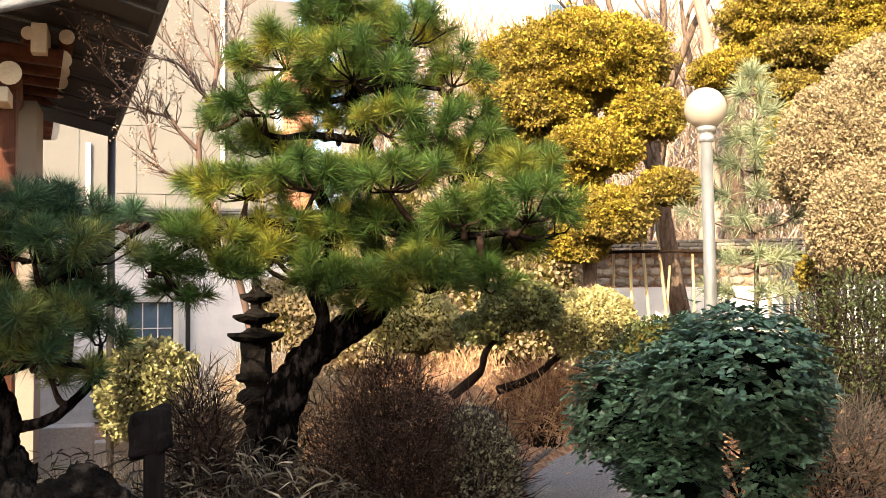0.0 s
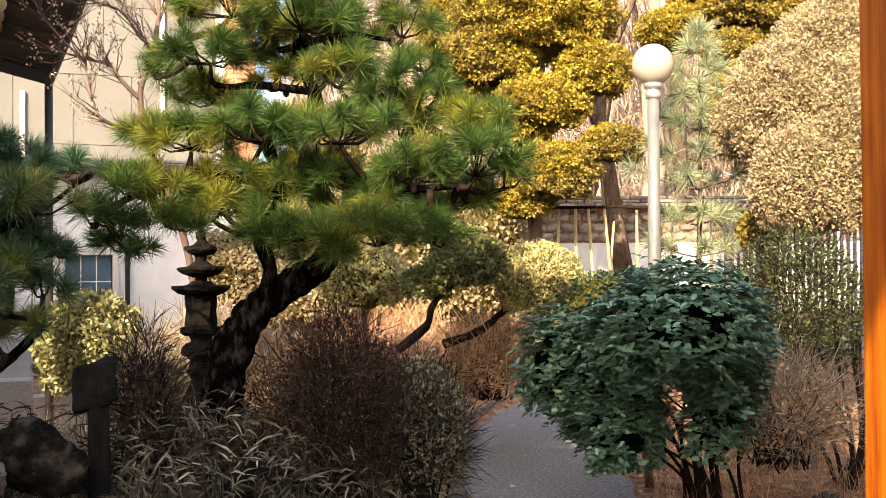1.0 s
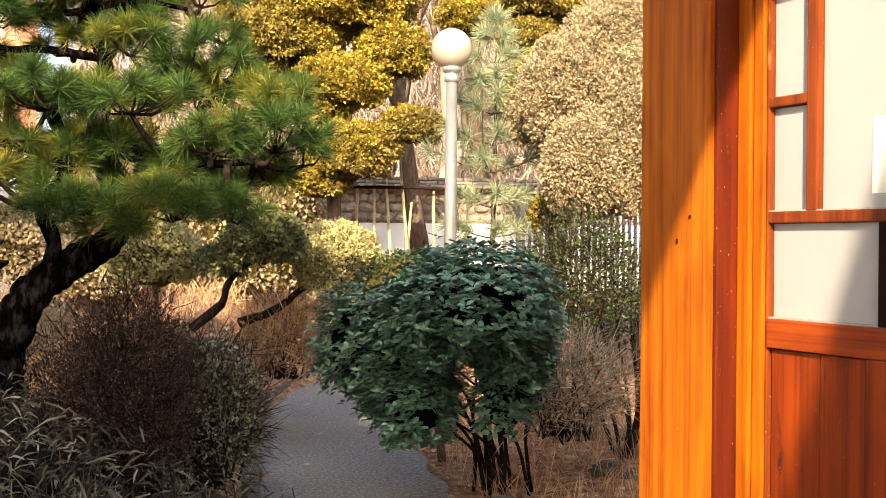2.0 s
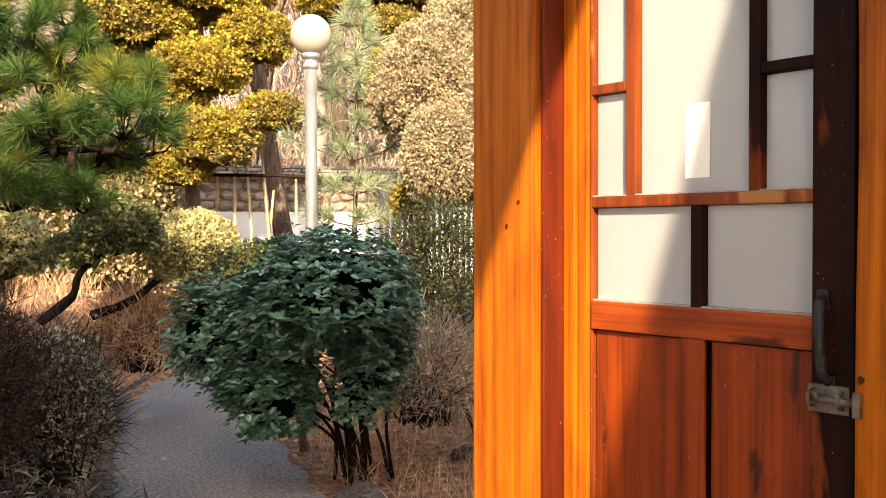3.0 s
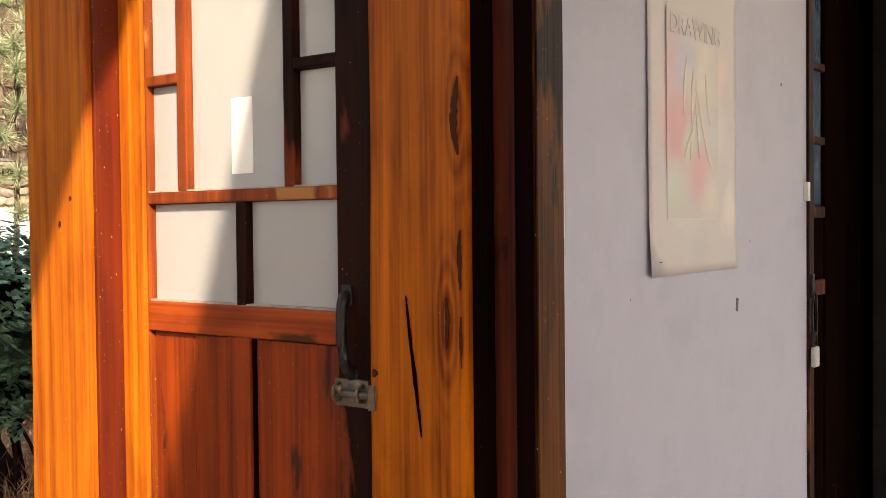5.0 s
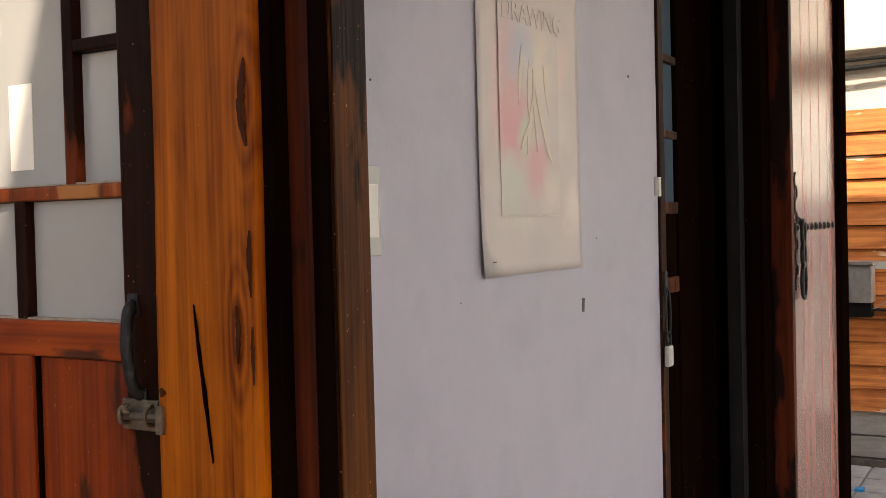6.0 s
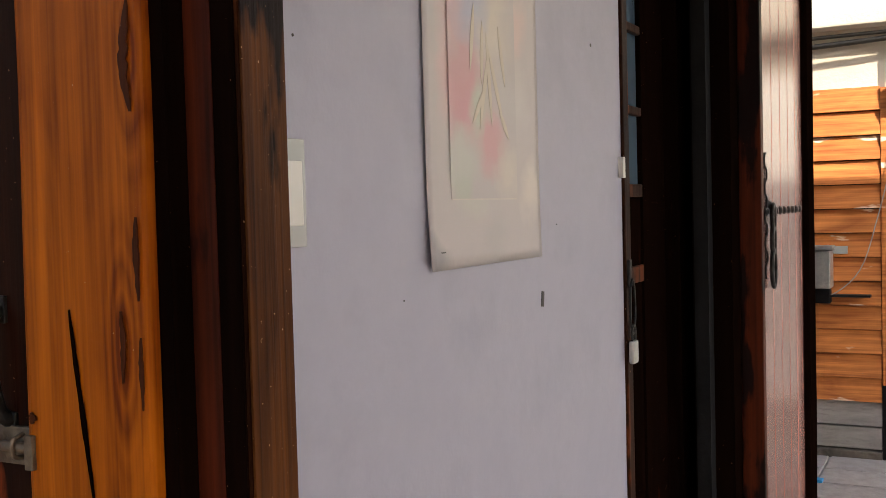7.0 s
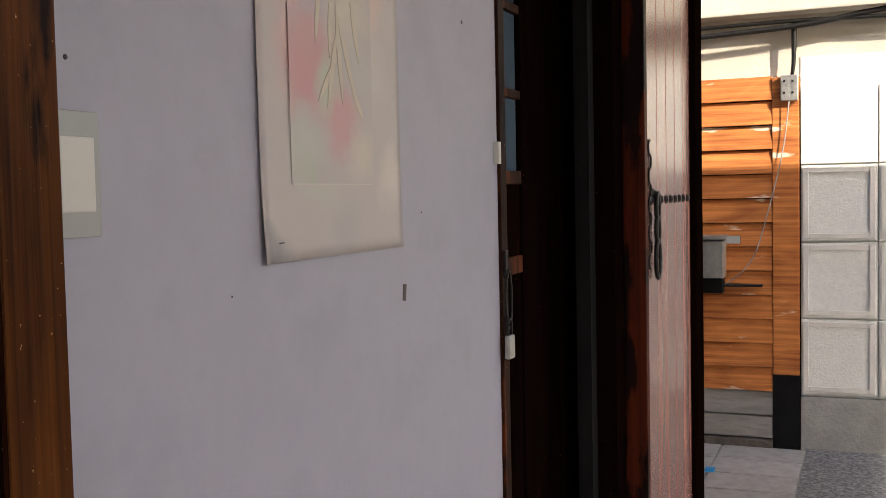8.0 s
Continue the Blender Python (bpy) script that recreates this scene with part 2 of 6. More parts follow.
M["haze_twig"] = material("pinkish far twigs", [(0.22, 0.15, 0.11), (0.40, 0.29, 0.21)], scale=2, rough=0.9, bump=0, island=0.5)
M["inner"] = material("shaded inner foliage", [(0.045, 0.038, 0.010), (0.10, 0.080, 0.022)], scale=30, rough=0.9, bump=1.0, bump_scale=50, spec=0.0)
M["inner_tan"] = material("shaded tan inner foliage", [(0.10, 0.075, 0.042), (0.20, 0.155, 0.09)], scale=30, rough=0.9, bump=1.0, bump_scale=50, spec=0.0)
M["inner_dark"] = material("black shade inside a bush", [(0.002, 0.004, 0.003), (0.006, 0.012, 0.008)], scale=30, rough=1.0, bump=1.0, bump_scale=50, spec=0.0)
M["bark_pink"] = material("pinkish brown young bark", [(0.075, 0.046, 0.038), (0.19, 0.125, 0.098)], scale=12, rough=0.85, bump=0.4, stretch=(1, 1, 0.3), spec=0.1)
M["twig"] = material("brown bare twigs", [(0.006, 0.0045, 0.004), (0.065, 0.044, 0.034)], scale=6, rough=0.9, bump=0, island=0.8, spread=0.01, spec=0.0)
M["dry_leaf"] = material("dry russet leaves", [(0.264, 0.138, 0.078), (0.624, 0.384, 0.228)], scale=5, rough=0.85, bump=0, island=0.5, spread=0.02, transmit=0.2, spec=0.1)
M["dry_grass"] = material("dry straw blades", [(0.16, 0.12, 0.08), (0.50, 0.40, 0.28)], scale=4, rough=0.8, bump=0, island=0.5, spread=0.02, transmit=0.2)
M["bamboo_leaf"] = material("dwarf bamboo blades", [(0.08, 0.09, 0.04), (0.42, 0.38, 0.26)], scale=4, rough=0.7, bump=0, island=0.6, spread=0.03, transmit=0.2)
M["bamboo_dry"] = material("withered bamboo blades", [(0.0094, 0.0084, 0.0056), (0.0656, 0.0562, 0.0421), (0.2812, 0.2438, 0.1875)], scale=5, rough=0.8, bump=0, island=0.8, spread=0.02, transmit=0.1, spec=0.1)
M["litter"] = material("leaf litter soil", [(0.0575, 0.0345, 0.023), (0.2645, 0.1552, 0.0978), (0.598, 0.391, 0.253)], scale=14, rough=1.0, bump=1.0, bump_scale=50, spec=0.05)
M["asphalt"] = material("worn asphalt", [(0.072, 0.072, 0.0804), (0.228, 0.228, 0.24), (0.504, 0.492, 0.48)], scale=55, rough=0.9, bump=0.9, bump_scale=160)
M["stone"] = material("weathered rock", [(0.03, 0.026, 0.023), (0.16, 0.135, 0.115)], scale=9, rough=0.95, bump=0.9, bump_scale=22)
M["stone_dark"] = material("dark rock", [(0.002, 0.002, 0.002), (0.010, 0.009, 0.008), (0.06, 0.05, 0.042)], scale=9, rough=0.9, bump=1.0, bump_scale=26, spec=0.0, contrast=1.2)
M["stump_wood"] = wood("blackened weathered wood", (0.020, 0.018, 0.018), (0.004, 0.0035, 0.0035), rough=0.8, spec=0.02)
M["tan_wall"] = material("tan lime plaster", [(0.20, 0.165, 0.13), (0.26, 0.215, 0.17)], scale=2, rough=0.9, bump=0.15)
M["cobble"] = material("brown field stones", [(0.14, 0.11, 0.08), (0.30, 0.25, 0.20)], scale=12, rough=0.9, bump=0.4, per_object=0.3)
# Granite set near black: the backlit shade is put into the base colour.
M["lantern"] = material("granite lantern, backlit shade in its colour", [(0.003, 0.0028, 0.0026), (0.020, 0.017, 0.015)], scale=16, rough=0.95, bump=0.8, bump_scale=40, spec=0.0)
M["old_wood"] = wood("weathered grey wood", (0.040, 0.032, 0.025), (0.010, 0.008, 0.007), rough=0.8, coat=0, spec=0.1)
M["lamp_paint"] = material("scuffed silver pole paint", [(0.085, 0.086, 0.084), (0.165, 0.164, 0.156)], scale=18, rough=0.5, bump=0.2, stretch=(1, 1, 0.3))
M["globe"] = material("opal glass globe", [(0.44, 0.375, 0.30), (0.47, 0.40, 0.325)], scale=2, rough=0.18, bump=0, transmit=0.3)
M["bamboo"] = material("dry bamboo canes", [(0.36, 0.26, 0.12), (0.55, 0.42, 0.22)], scale=8, rough=0.6, bump=0.1, per_object=0.3)
M["iron"] = material("black iron", [(0.004, 0.004, 0.0045), (0.014, 0.013, 0.012)], scale=40, rough=0.5, bump=0.3, spec=0.3)
M["brass"] = material("aged brass", [(0.045, 0.032, 0.020), (0.17, 0.13, 0.085)], scale=60, rough=0.5, metal=0.3, bump=0.2)
M["paper"] = material("cream paper", [(0.80, 0.76, 0.66), (0.86, 0.82, 0.74)], scale=5, rough=0.8, bump=0.03)
M["plastic"] = material("white switch plastic", [(0.56, 0.56, 0.53), (0.62, 0.62, 0.59)], scale=5, rough=0.3, bump=0)
M["plate"] = material("glossy grey switch plate", [(0.36, 0.38, 0.375), (0.40, 0.42, 0.415)], scale=5, rough=0.2, bump=0)
M["steel"] = material("dull steel", [(0.35, 0.35, 0.34), (0.55, 0.54, 0.52)], scale=30, rough=0.4, metal=0.7, bump=0.2)
M["gate_wood"] = material("polished maroon lacquered planks", [(0.2227, 0.0981, 0.0801), (0.3387, 0.1604, 0.1319)], scale=9, rough=0.24, bump=0.03, bump_scale=14, stretch=(1, 1, 0.06), spec=1.0, per_object=0.12)
M["plank"] = wood("weathered orange weatherboard", (0.6785, 0.2578, 0.0747), (0.2714, 0.0841, 0.0271), rough=0.6, worn=(0.7871, 0.6378, 0.5021), wear=0.635, coat=0.0, axis="y", fleck=0.72)
M["plank_grey"] = material("grey peeling board", [(0.16, 0.15, 0.15), (0.34, 0.32, 0.31)], scale=14, rough=0.9, bump=0.5, stretch=(1, 0.2, 1))
M["slab"] = material("pale worn slab", [(0.288, 0.27, 0.258), (0.432, 0.408, 0.39)], scale=16, rough=0.9, bump=0.35, bump_scale=50, per_object=0.08)
M["block"] = material("grey white cast block", [(0.7016, 0.7016, 0.6774), (0.8467, 0.8346, 0.7983)], scale=45, rough=0.9, bump=0.16, bump_scale=90)
M["concrete"] = material("pale concrete", [(0.253, 0.2472, 0.2415), (0.368, 0.3565, 0.345)], scale=8, rough=0.9, bump=0.3)
M["black_paint"] = material("black paint", [(0.004, 0.004, 0.0045), (0.010, 0.010, 0.011)], scale=8, rough=0.7, bump=0.1, spec=0.12)


# ---- mesh helpers ----
rng = np.random.default_rng(7)


def mesh_from(name, verts, faces, smooth=False):
    """A mesh from arrays: verts (n, 3), faces (m, k)."""
    verts, faces = np.asarray(verts, np.float32), np.asarray(faces, np.int32)
    me = bpy.data.meshes.new(name)
    k = faces.shape[1]
    me.vertices.add(len(verts))
    me.vertices.foreach_set("co", verts.ravel())
    me.loops.add(faces.size)
    me.loops.foreach_set("vertex_index", faces.ravel())
    me.polygons.add(len(faces))
    me.polygons.foreach_set("loop_start", np.arange(len(faces), dtype=np.int32) * k)
    me.polygons.foreach_set("use_smooth", np.full(len(faces), smooth))
    me.update(calc_edges=True)
    return me


def child(name, me, mat, parent=None, label=""):
    me.materials.append(mat)
    ob = new(name, me)
    if parent is not None:
        ob.parent = parent
    if label:
        tagged(ob, label)
    return ob


def part(name, bm, mat, parent=None, label="", smooth=False):
    me = bpy.data.meshes.new(name)
    if smooth:
        for f in bm.faces:
            f.smooth = True
    bm.to_mesh(me)
    bm.free()
    return child(name, me, mat, parent, label)


def thing(name, label, category, group="", kind="", at=(0, 0, 0)):
    ob = new(name)
    ob.location = at
    return tagged(ob, label, category, group, kind)


def boxes(*spans, bevel=0.0, bm=None):
    """Boxes from (x0, x1, y0, y1, z0, z1), with worn edges."""
    bm = bm or bmesh.new()
    for x0, x1, y0, y1, z0, z1 in spans:
        made = bmesh.ops.create_cube(bm, size=1)["verts"]
        for v in made:
            v.co = Vector((x0 + (v.co.x + 0.5) * (x1 - x0), y0 + (v.co.y + 0.5) * (y1 - y0), z0 + (v.co.z + 0.5) * (z1 - z0)))
        if bevel:
            edges = {e for v in made for e in v.link_edges}
            bmesh.ops.bevel(bm, geom=list(edges), offset=bevel, segments=2, affect="EDGES", profile=0.6)
    return bm


def tube(bm, pts, radii, sides=8):
    """A tapered tube through points."""
    pts = [Vector(p) for p in pts]
    rings = []
    for i, p in enumerate(pts):
        way = (pts[min(i + 1, len(pts) - 1)] - pts[max(i - 1, 0)]).normalized()
        side = way.cross(Vector((0.31, 0.95, 0.05)))
        if side.length < 0.1:
            side = way.cross(Vector((1, 0, 0)))
        side.normalize()
        up = side.cross(way)
        r = radii[i] if hasattr(radii, "__len__") else radii
        rings.append([bm.verts.new(p + (side * math.cos(a) + up * math.sin(a)) * r) for a in (2 * math.pi * k / sides for k in range(sides))])
    for a, b in zip(rings, rings[1:]):
        for k in range(sides):
            bm.faces.new((a[k], a[(k + 1) % sides], b[(k + 1) % sides], b[k]))
    bm.faces.new(rings[-1])
    bm.faces.new(rings[0][::-1])
    return bm


def spline(pts, per=5):
    """Catmull-Rom points through a few given ones."""
    p = [Vector(q) for q in pts]
    p = [p[0] * 2 - p[1]] + p + [p[-1] * 2 - p[-2]]
    out = []
    for i in range(1, len(p) - 2):
        for k in range(per):
            t = k / per
            out.append(0.5 * (2 * p[i] + (p[i + 1] - p[i - 1]) * t + (2 * p[i - 1] - 5 * p[i] + 4 * p[i + 1] - p[i + 2]) * t * t
                              + (3 * p[i] - p[i - 1] - 3 * p[i + 1] + p[i + 2]) * t ** 3))
    out.append(p[-2])
    return out


def limb(bm, pts, r0, r1, sides=8, rough=0.0, per=5):
    """A gnarled limb: a spline tube that tapers, its surface knobbly."""
    path = spline(pts, per)
    n0 = len(bm.verts)
    tube(bm, path, [r0 + (r1 - r0) * i / (len(path) - 1) for i in range(len(path))], sides)
    if rough:
        bm.verts.ensure_lookup_table()
        for v in bm.verts[n0:]:
            v.co += Vector((noise.noise(v.co * 14), noise.noise(v.co * 14 + Vector((9, 0, 0))), noise.noise(v.co * 14 + Vector((0, 9, 0))))) * rough
    return bm


def bark_limb(bm, pts, r0, r1, sides, per, depth):
    """A limb with plated bark: raised plates and deep furrows between."""
    path = spline(pts, per)
    n0 = len(bm.verts)
    tube(bm, path, [r0 + (r1 - r0) * i / (len(path) - 1) for i in range(len(path))], sides)
    bm.verts.ensure_lookup_table()
    for i, v in enumerate(bm.verts[n0:]):
        k = i // sides
        mid = path[min(k, len(path) - 1)]
        out = v.co - mid
        r = out.length
        q = Vector((v.co.x * 15, v.co.y * 15, v.co.z * 7))
        near_two = noise.voronoi(q)[0]
        plate = min(1.0, (near_two[1] - near_two[0]) * 3.0)
        wave = noise.noise(v.co * 5) * 0.16 + noise.noise(v.co * 40) * 0.04
        v.co = mid + out * (1 + wave + depth * (plate - 0.6))
    return bm


def lathe(profile, sides=24, bm=None):
    """A turned form from (radius, z)."""
    bm = bm or bmesh.new()
    rings = [[bm.verts.new((r * math.cos(2 * math.pi * k / sides), r * math.sin(2 * math.pi * k / sides), z)) for k in range(sides)] for r, z in profile]
    for a, b in zip(rings, rings[1:]):
        for k in range(sides):
            bm.faces.new((a[k], a[(k + 1) % sides], b[(k + 1) % sides], b[k]))
    bm.faces.new(rings[-1])
    bm.faces.new(rings[0][::-1])
    return bm


def unit(v):
    return v / np.maximum(np.linalg.norm(v, axis=-1, keepdims=True), 1e-6)


def blades(base, way, length, width, droop=0.0):
    """Thin tapering blades, two triangles each (a quad strip to a tip): base (n, 3), way (n, 3)."""
    n = len(base)
    way = unit(way)
    side = unit(np.cross(way, unit(rng.normal(size=(n, 3))))) * np.reshape(width, (-1, 1)) * 0.5
    length = np.reshape(length, (-1, 1))
    mid = base + way * length * 0.55
    tip = base + way * length
    tip[:, 2] -= droop * length[:, 0]
    mid[:, 2] -= droop * 0.25 * length[:, 0]
    v = np.stack([base - side * 0.6, base + side * 0.6, mid + side, mid - side, tip], 1).reshape(-1, 3)
    i = np.arange(n)[:, None] * 5
    f = np.concatenate([i + [0, 1, 2], i + [0, 2, 3], i + [3, 2, 4]], 1).reshape(-1, 3)
    return v, f


def leaves(base, way, normal, length, width):
    """Folded oval leaves of six triangles: a midrib and two halves."""
    n = len(base)
    way = unit(way)
    side = unit(np.cross(way, normal))
    up = np.cross(side, way)
    length, width = np.reshape(length, (-1, 1)), np.reshape(width, (-1, 1))
    p0, p1, p2 = base, base + way * length * 0.5 - up * width * 0.08, base + way * length - up * length * 0.12
    l1, l2 = base + way * length * 0.3 + side * width * 0.45 + up * width * 0.1, base + way * length * 0.68 + side * width * 0.42 + up * width * 0.06
    r1, r2 = base + way * length * 0.3 - side * width * 0.45 + up * width * 0.1, base + way * length * 0.68 - side * width * 0.42 + up * width * 0.06
    v = np.stack([p0, p1, p2, l1, l2, r1, r2], 1).reshape(-1, 3)
    i = np.arange(n)[:, None] * 7
    f = np.concatenate([i + [0, 1, 3], i + [3, 1, 4], i + [4, 1, 2], i + [0, 5, 1], i + [5, 6, 1], i + [6, 2, 1]], 1).reshape(-1, 3)
    return v, f


def sphere_ways(n, low=-1.0):
    z = rng.uniform(low, 1, n)
    a = rng.uniform(0, 2 * math.pi, n)
    r = np.sqrt(1 - z * z)
    return np.stack([r * np.cos(a), r * np.sin(a), z], 1)


class Gather:
    """Gathers arrays of triangles into one mesh."""

    def __init__(self):
        self.v, self.f, self.n = [], [], 0

    def add(self, v, f):
        self.v.append(v)
        self.f.append(f + self.n)
        self.n += len(v)

    def mesh(self, name):
        return mesh_from(name, np.concatenate(self.v), np.concatenate(self.f))


def swell(w, seed, freq, amount):
    """Uneven radius of a crown: broad waves under puffed cushions with creases between."""
    v = Vector(w)
    return 1 + amount * noise.noise(v * freq + Vector((seed, seed * 1.7, 0))) + amount * 0.9 * (abs(noise.noise(v * freq * 2.4 + Vector((0, seed, 3)))) - 0.25)


def lumps(ways, seed, freq=2.2, amount=0.22):
    return np.array([swell(w, seed, freq, amount) for w in ways])


def crown(g, centre, size, count, leaf, seed, low=-0.75, depth=0.25, broad=0.5, freq=2.2, amount=0.22):
    """Small leaves over a lumpy clipped form: most in the outer shell, turned every way."""
    ways = sphere_ways(count, low)
    rad = lumps(ways, seed, freq, amount) * (1 - depth * rng.random(count) ** 1.6)
    pos = np.array(centre) + ways * np.array(size) * rad[:, None]
    out = unit(unit(ways / np.array(size)) * 0.55 + rng.normal(size=(count, 3)) * 0.6)
    ln = leaf * rng.uniform(0.6, 1.4, count)
    nrm = unit(np.cross(out, rng.normal(size=(count, 3))))
    side = nrm * (ln * broad)[:, None] * 0.5
    tip = pos + out * ln[:, None]
    mid = pos + out * ln[:, None] * 0.5
    v = np.stack([pos, mid + side, tip, mid - side], 1).reshape(-1, 3)
    i = np.arange(count)[:, None] * 4
    g.add(v, np.concatenate([i + [0, 1, 2], i + [0, 2, 3]], 1).reshape(-1, 3))


def core(bm, centre, size, seed, scale=0.8, freq=2.2, amount=0.22):
    """The dense inside of a clipped crown."""
    made = bmesh.ops.create_icosphere(bm, subdivisions=4, radius=1)["verts"]
    for v in made:
        w = v.co.normalized()
        r = scale * swell(w, seed, freq, amount)
        v.co = Vector(centre) + Vector((w.x * size[0] * r, w.y * size[1] * r, w.z * size[2] * r))


def tuft(g, tip, way, count, length, width, spread=1.0):
    """One pine shoot: needles all round the last few centimetres, swept forwards."""
    tip, way = np.array(tip), np.array(way)
    back = rng.random(count) ** 1.3
    base = tip - way * (back * 0.05)[:, None] + rng.normal(size=(count, 3)) * 0.006
    ways = unit(way * 0.75 + unit(rng.normal(size=(count, 3))) * spread)
    v, f = blades(base, ways, length * rng.uniform(0.7, 1.15, count), width, 0.10)
    g.add(v, f)


def pine_pad(g, bm, centre, size, shoots, needles, length, width, source, seed, droopy=0.25):
    """One flat pad of a trained pine: a spray of twigs that end in tufts."""
    c, s = np.array(centre), np.array(size)
    ways = sphere_ways(shoots, -0.45)
    tips = c + ways * s * rng.uniform(0.45, 1.0, shoots)[:, None]
    hub = Vector(c - np.array([0, 0, s[2] * 0.55]))
    limb(bm, [source, (Vector(source) + hub) / 2 + Vector((0, 0, -0.03)), hub], 0.022, 0.010, 6, 0.006, 3)
    for k in range(shoots):
        up = np.array([ways[k, 0] * 0.7, ways[k, 1] * 0.7, 0.75 + 0.3 * rng.random() - droopy * (ways[k, 2] < 0)])
        tuft(g, tips[k], unit(up), needles, length * rng.uniform(0.8, 1.15), width)
        if k % 2 == 0:
            mid = hub.lerp(Vector(tips[k]), 0.5) - Vector((0, 0, 0.03))
            tube(bm, [hub, mid, Vector(tips[k])], [0.007, 0.005, 0.003], 4)


# ---- ground, path, bank ----
def ease(t):
    t = min(1.0, max(0.0, t))
    return t * t * (3 - 2 * t)


def ground_height(x, y):
    t = min(1.0, max(0.0, (y - 6.6) / 2.6)) * min(1.0, max(0.0, (x - 1.2 - 0.0 * y) / 1.2))
    t = t * t * (3 - 2 * t)
    far = min(1.0, max(0.0, (math.hypot(x, y) - 25) / 20))
    path = path_offset(x, y)
    keep = min(1.0, max(0.0, (abs(path) - 0.45) / 0.7)) if y < 12 else 1.0
    bed = ease((1.85 - x) / 1.0) * ease((y - 3.2) / 0.8) * ease((7.0 - y) / 1.4) * ease((x + 3.0) / 1.5)
    return -0.10 + 0.40 * bed + 0.85 * t * (1 - far) * keep + 0.03 * noise.noise(Vector((x * 0.9, y * 0.9, 0))) * min(1.0, max(0.0, (abs(path) - 0.4) / 0.4))


PATH_LINE = [(1.2, -2.0), (2.0, 2.0), (2.55, 4.4), (2.95, 5.6), (3.45, 6.9), (4.1, 8.2), (5.0, 9.3), (6.2, 10.0)]
PATH_SPLINE = [(p.x, p.y) for p in spline([(*p, 0) for p in PATH_LINE], 8)]


def path_offset(x, y):
    """Distance to the middle of the path."""
    return min(math.hypot(x - a, y - b) for a, b in PATH_SPLINE)


def grid_sheet(name, xs, ys, height):
    v = np.array([(x, y, height(x, y)) for y in ys for x in xs])
    nx = len(xs)
    i = (np.arange(len(ys) - 1)[:, None] * nx + np.arange(nx - 1)[None]).ravel()
    return mesh_from(name, v, np.stack([i, i + 1, i + nx + 1, i + nx], 1), True)


near = list(np.arange(-5, 12.01, 0.2))
xs = [-2500, -600, -150, -50, -25, -14, -9] + near + [14, 18, 25, 50, 150, 600, 2500]
ys = [-2500, -600, -150, -50, -20, -10, -6, -3] + list(np.arange(-1, 14.01, 0.2)) + [16, 20, 25, 50, 150, 600, 2500]
ground = child("ground", grid_sheet("ground", xs, ys, ground_height), M["litter"])
tagged(ground, "brown garden soil under dry leaf litter", "ground", kind="structure")

bm = bmesh.new()
rows = []
for i, (x, y) in enumerate(PATH_SPLINE):
    a, b = PATH_SPLINE[max(0, i - 1)], PATH_SPLINE[min(len(PATH_SPLINE) - 1, i + 1)]
    side = Vector((b[1] - a[1], a[0] - b[0], 0)).normalized()
    w = 0.52 + 0.03 * math.sin(i * 1.3)
    rows.append([bm.verts.new(Vector((x, y, -0.065 + 0.012 * (1 - k * k))) + side * w * k) for k in (-1, -0.5, 0, 0.5, 1)])
for a, b in zip(rows, rows[1:]):
    for k in range(4):
        bm.faces.new((a[k], a[k + 1], b[k + 1], b[k]))
road = part("pavement", bm, M["asphalt"], label="", smooth=True)
tagged(road, "grey worn asphalt garden path curving between shrubs", "path", kind="structure")

kerb = thing("kerb", "low grey stone edging along the asphalt path", "kerb", kind="structure")
stone_meshes = []
for k in range(4):
    bm = boxes((-0.13, 0.13, -0.045, 0.045, -0.06, 0.075), bevel=0.018)
    for v in bm.verts:
        v.co += Vector((noise.noise(v.co * 9 + Vector((k, 0, 0))), noise.noise(v.co * 9 + Vector((0, k, 5))), noise.noise(v.co * 8 + Vector((3, 0, k))))) * 0.016
    me = bpy.data.meshes.new("kerb_stone")
    bm.to_mesh(me)
    bm.free()
    me.materials.append(M["stone"])
    stone_meshes.append(me)
for sgn in (-1,):
    for i in range(10, len(PATH_SPLINE) - 10):
        a, b = PATH_SPLINE[i], PATH_SPLINE[i + 1]
        side = Vector((b[1] - a[1], a[0] - b[0], 0)).normalized()
        run = math.hypot(b[0] - a[0], b[1] - a[1])
        ob = new("kerb_stone", stone_meshes[i % 4])
        ob.parent = kerb
        ob.matrix_local = Matrix.Translation((Vector((a[0], a[1], 0)) + Vector((b[0], b[1], 0))) / 2 + side * 0.57 * sgn + Vector((0, 0, -0.055))) @ Matrix.Rotation(math.atan2(b[1] - a[1], b[0] - a[0]) + rng.normal() * 0.05, 4, "Z") @ Matrix.Diagonal((run / 0.27, 1, 1, 1))

yard = part("yard_paving", boxes((2.2, 6.5, -6, 0.448, -0.12, -0.02), (4.6, 6.5, 0.4485, 2.2, -0.12, -0.02)), M["concrete"])
tagged(yard, "pale concrete slab paving before the gate", "paving", kind="structure")
for k in range(9):
    x = 4.05 + k * 0.268
    part("slab", boxes((x, x + 0.254, 0.026, 0.424, -0.03, -0.009), bevel=0.004), M["slab"], yard)
    if x > 4.6:
        part("slab", boxes((x, x + 0.254, 0.436, 0.86, -0.03, -0.009), bevel=0.004), M["slab"], yard)
yard2 = part("yard_asphalt", boxes((5.2, 6.9, -6, 0.02, -0.1, -0.012)), M["asphalt"])
tagged(yard2, "grey gritty asphalt strip beside the slabs", "paving", kind="structure")

# ---- the house with the glazed door ----
house = thing("house", "timber house corner with amber posts and lilac walls", "house", kind="structure")


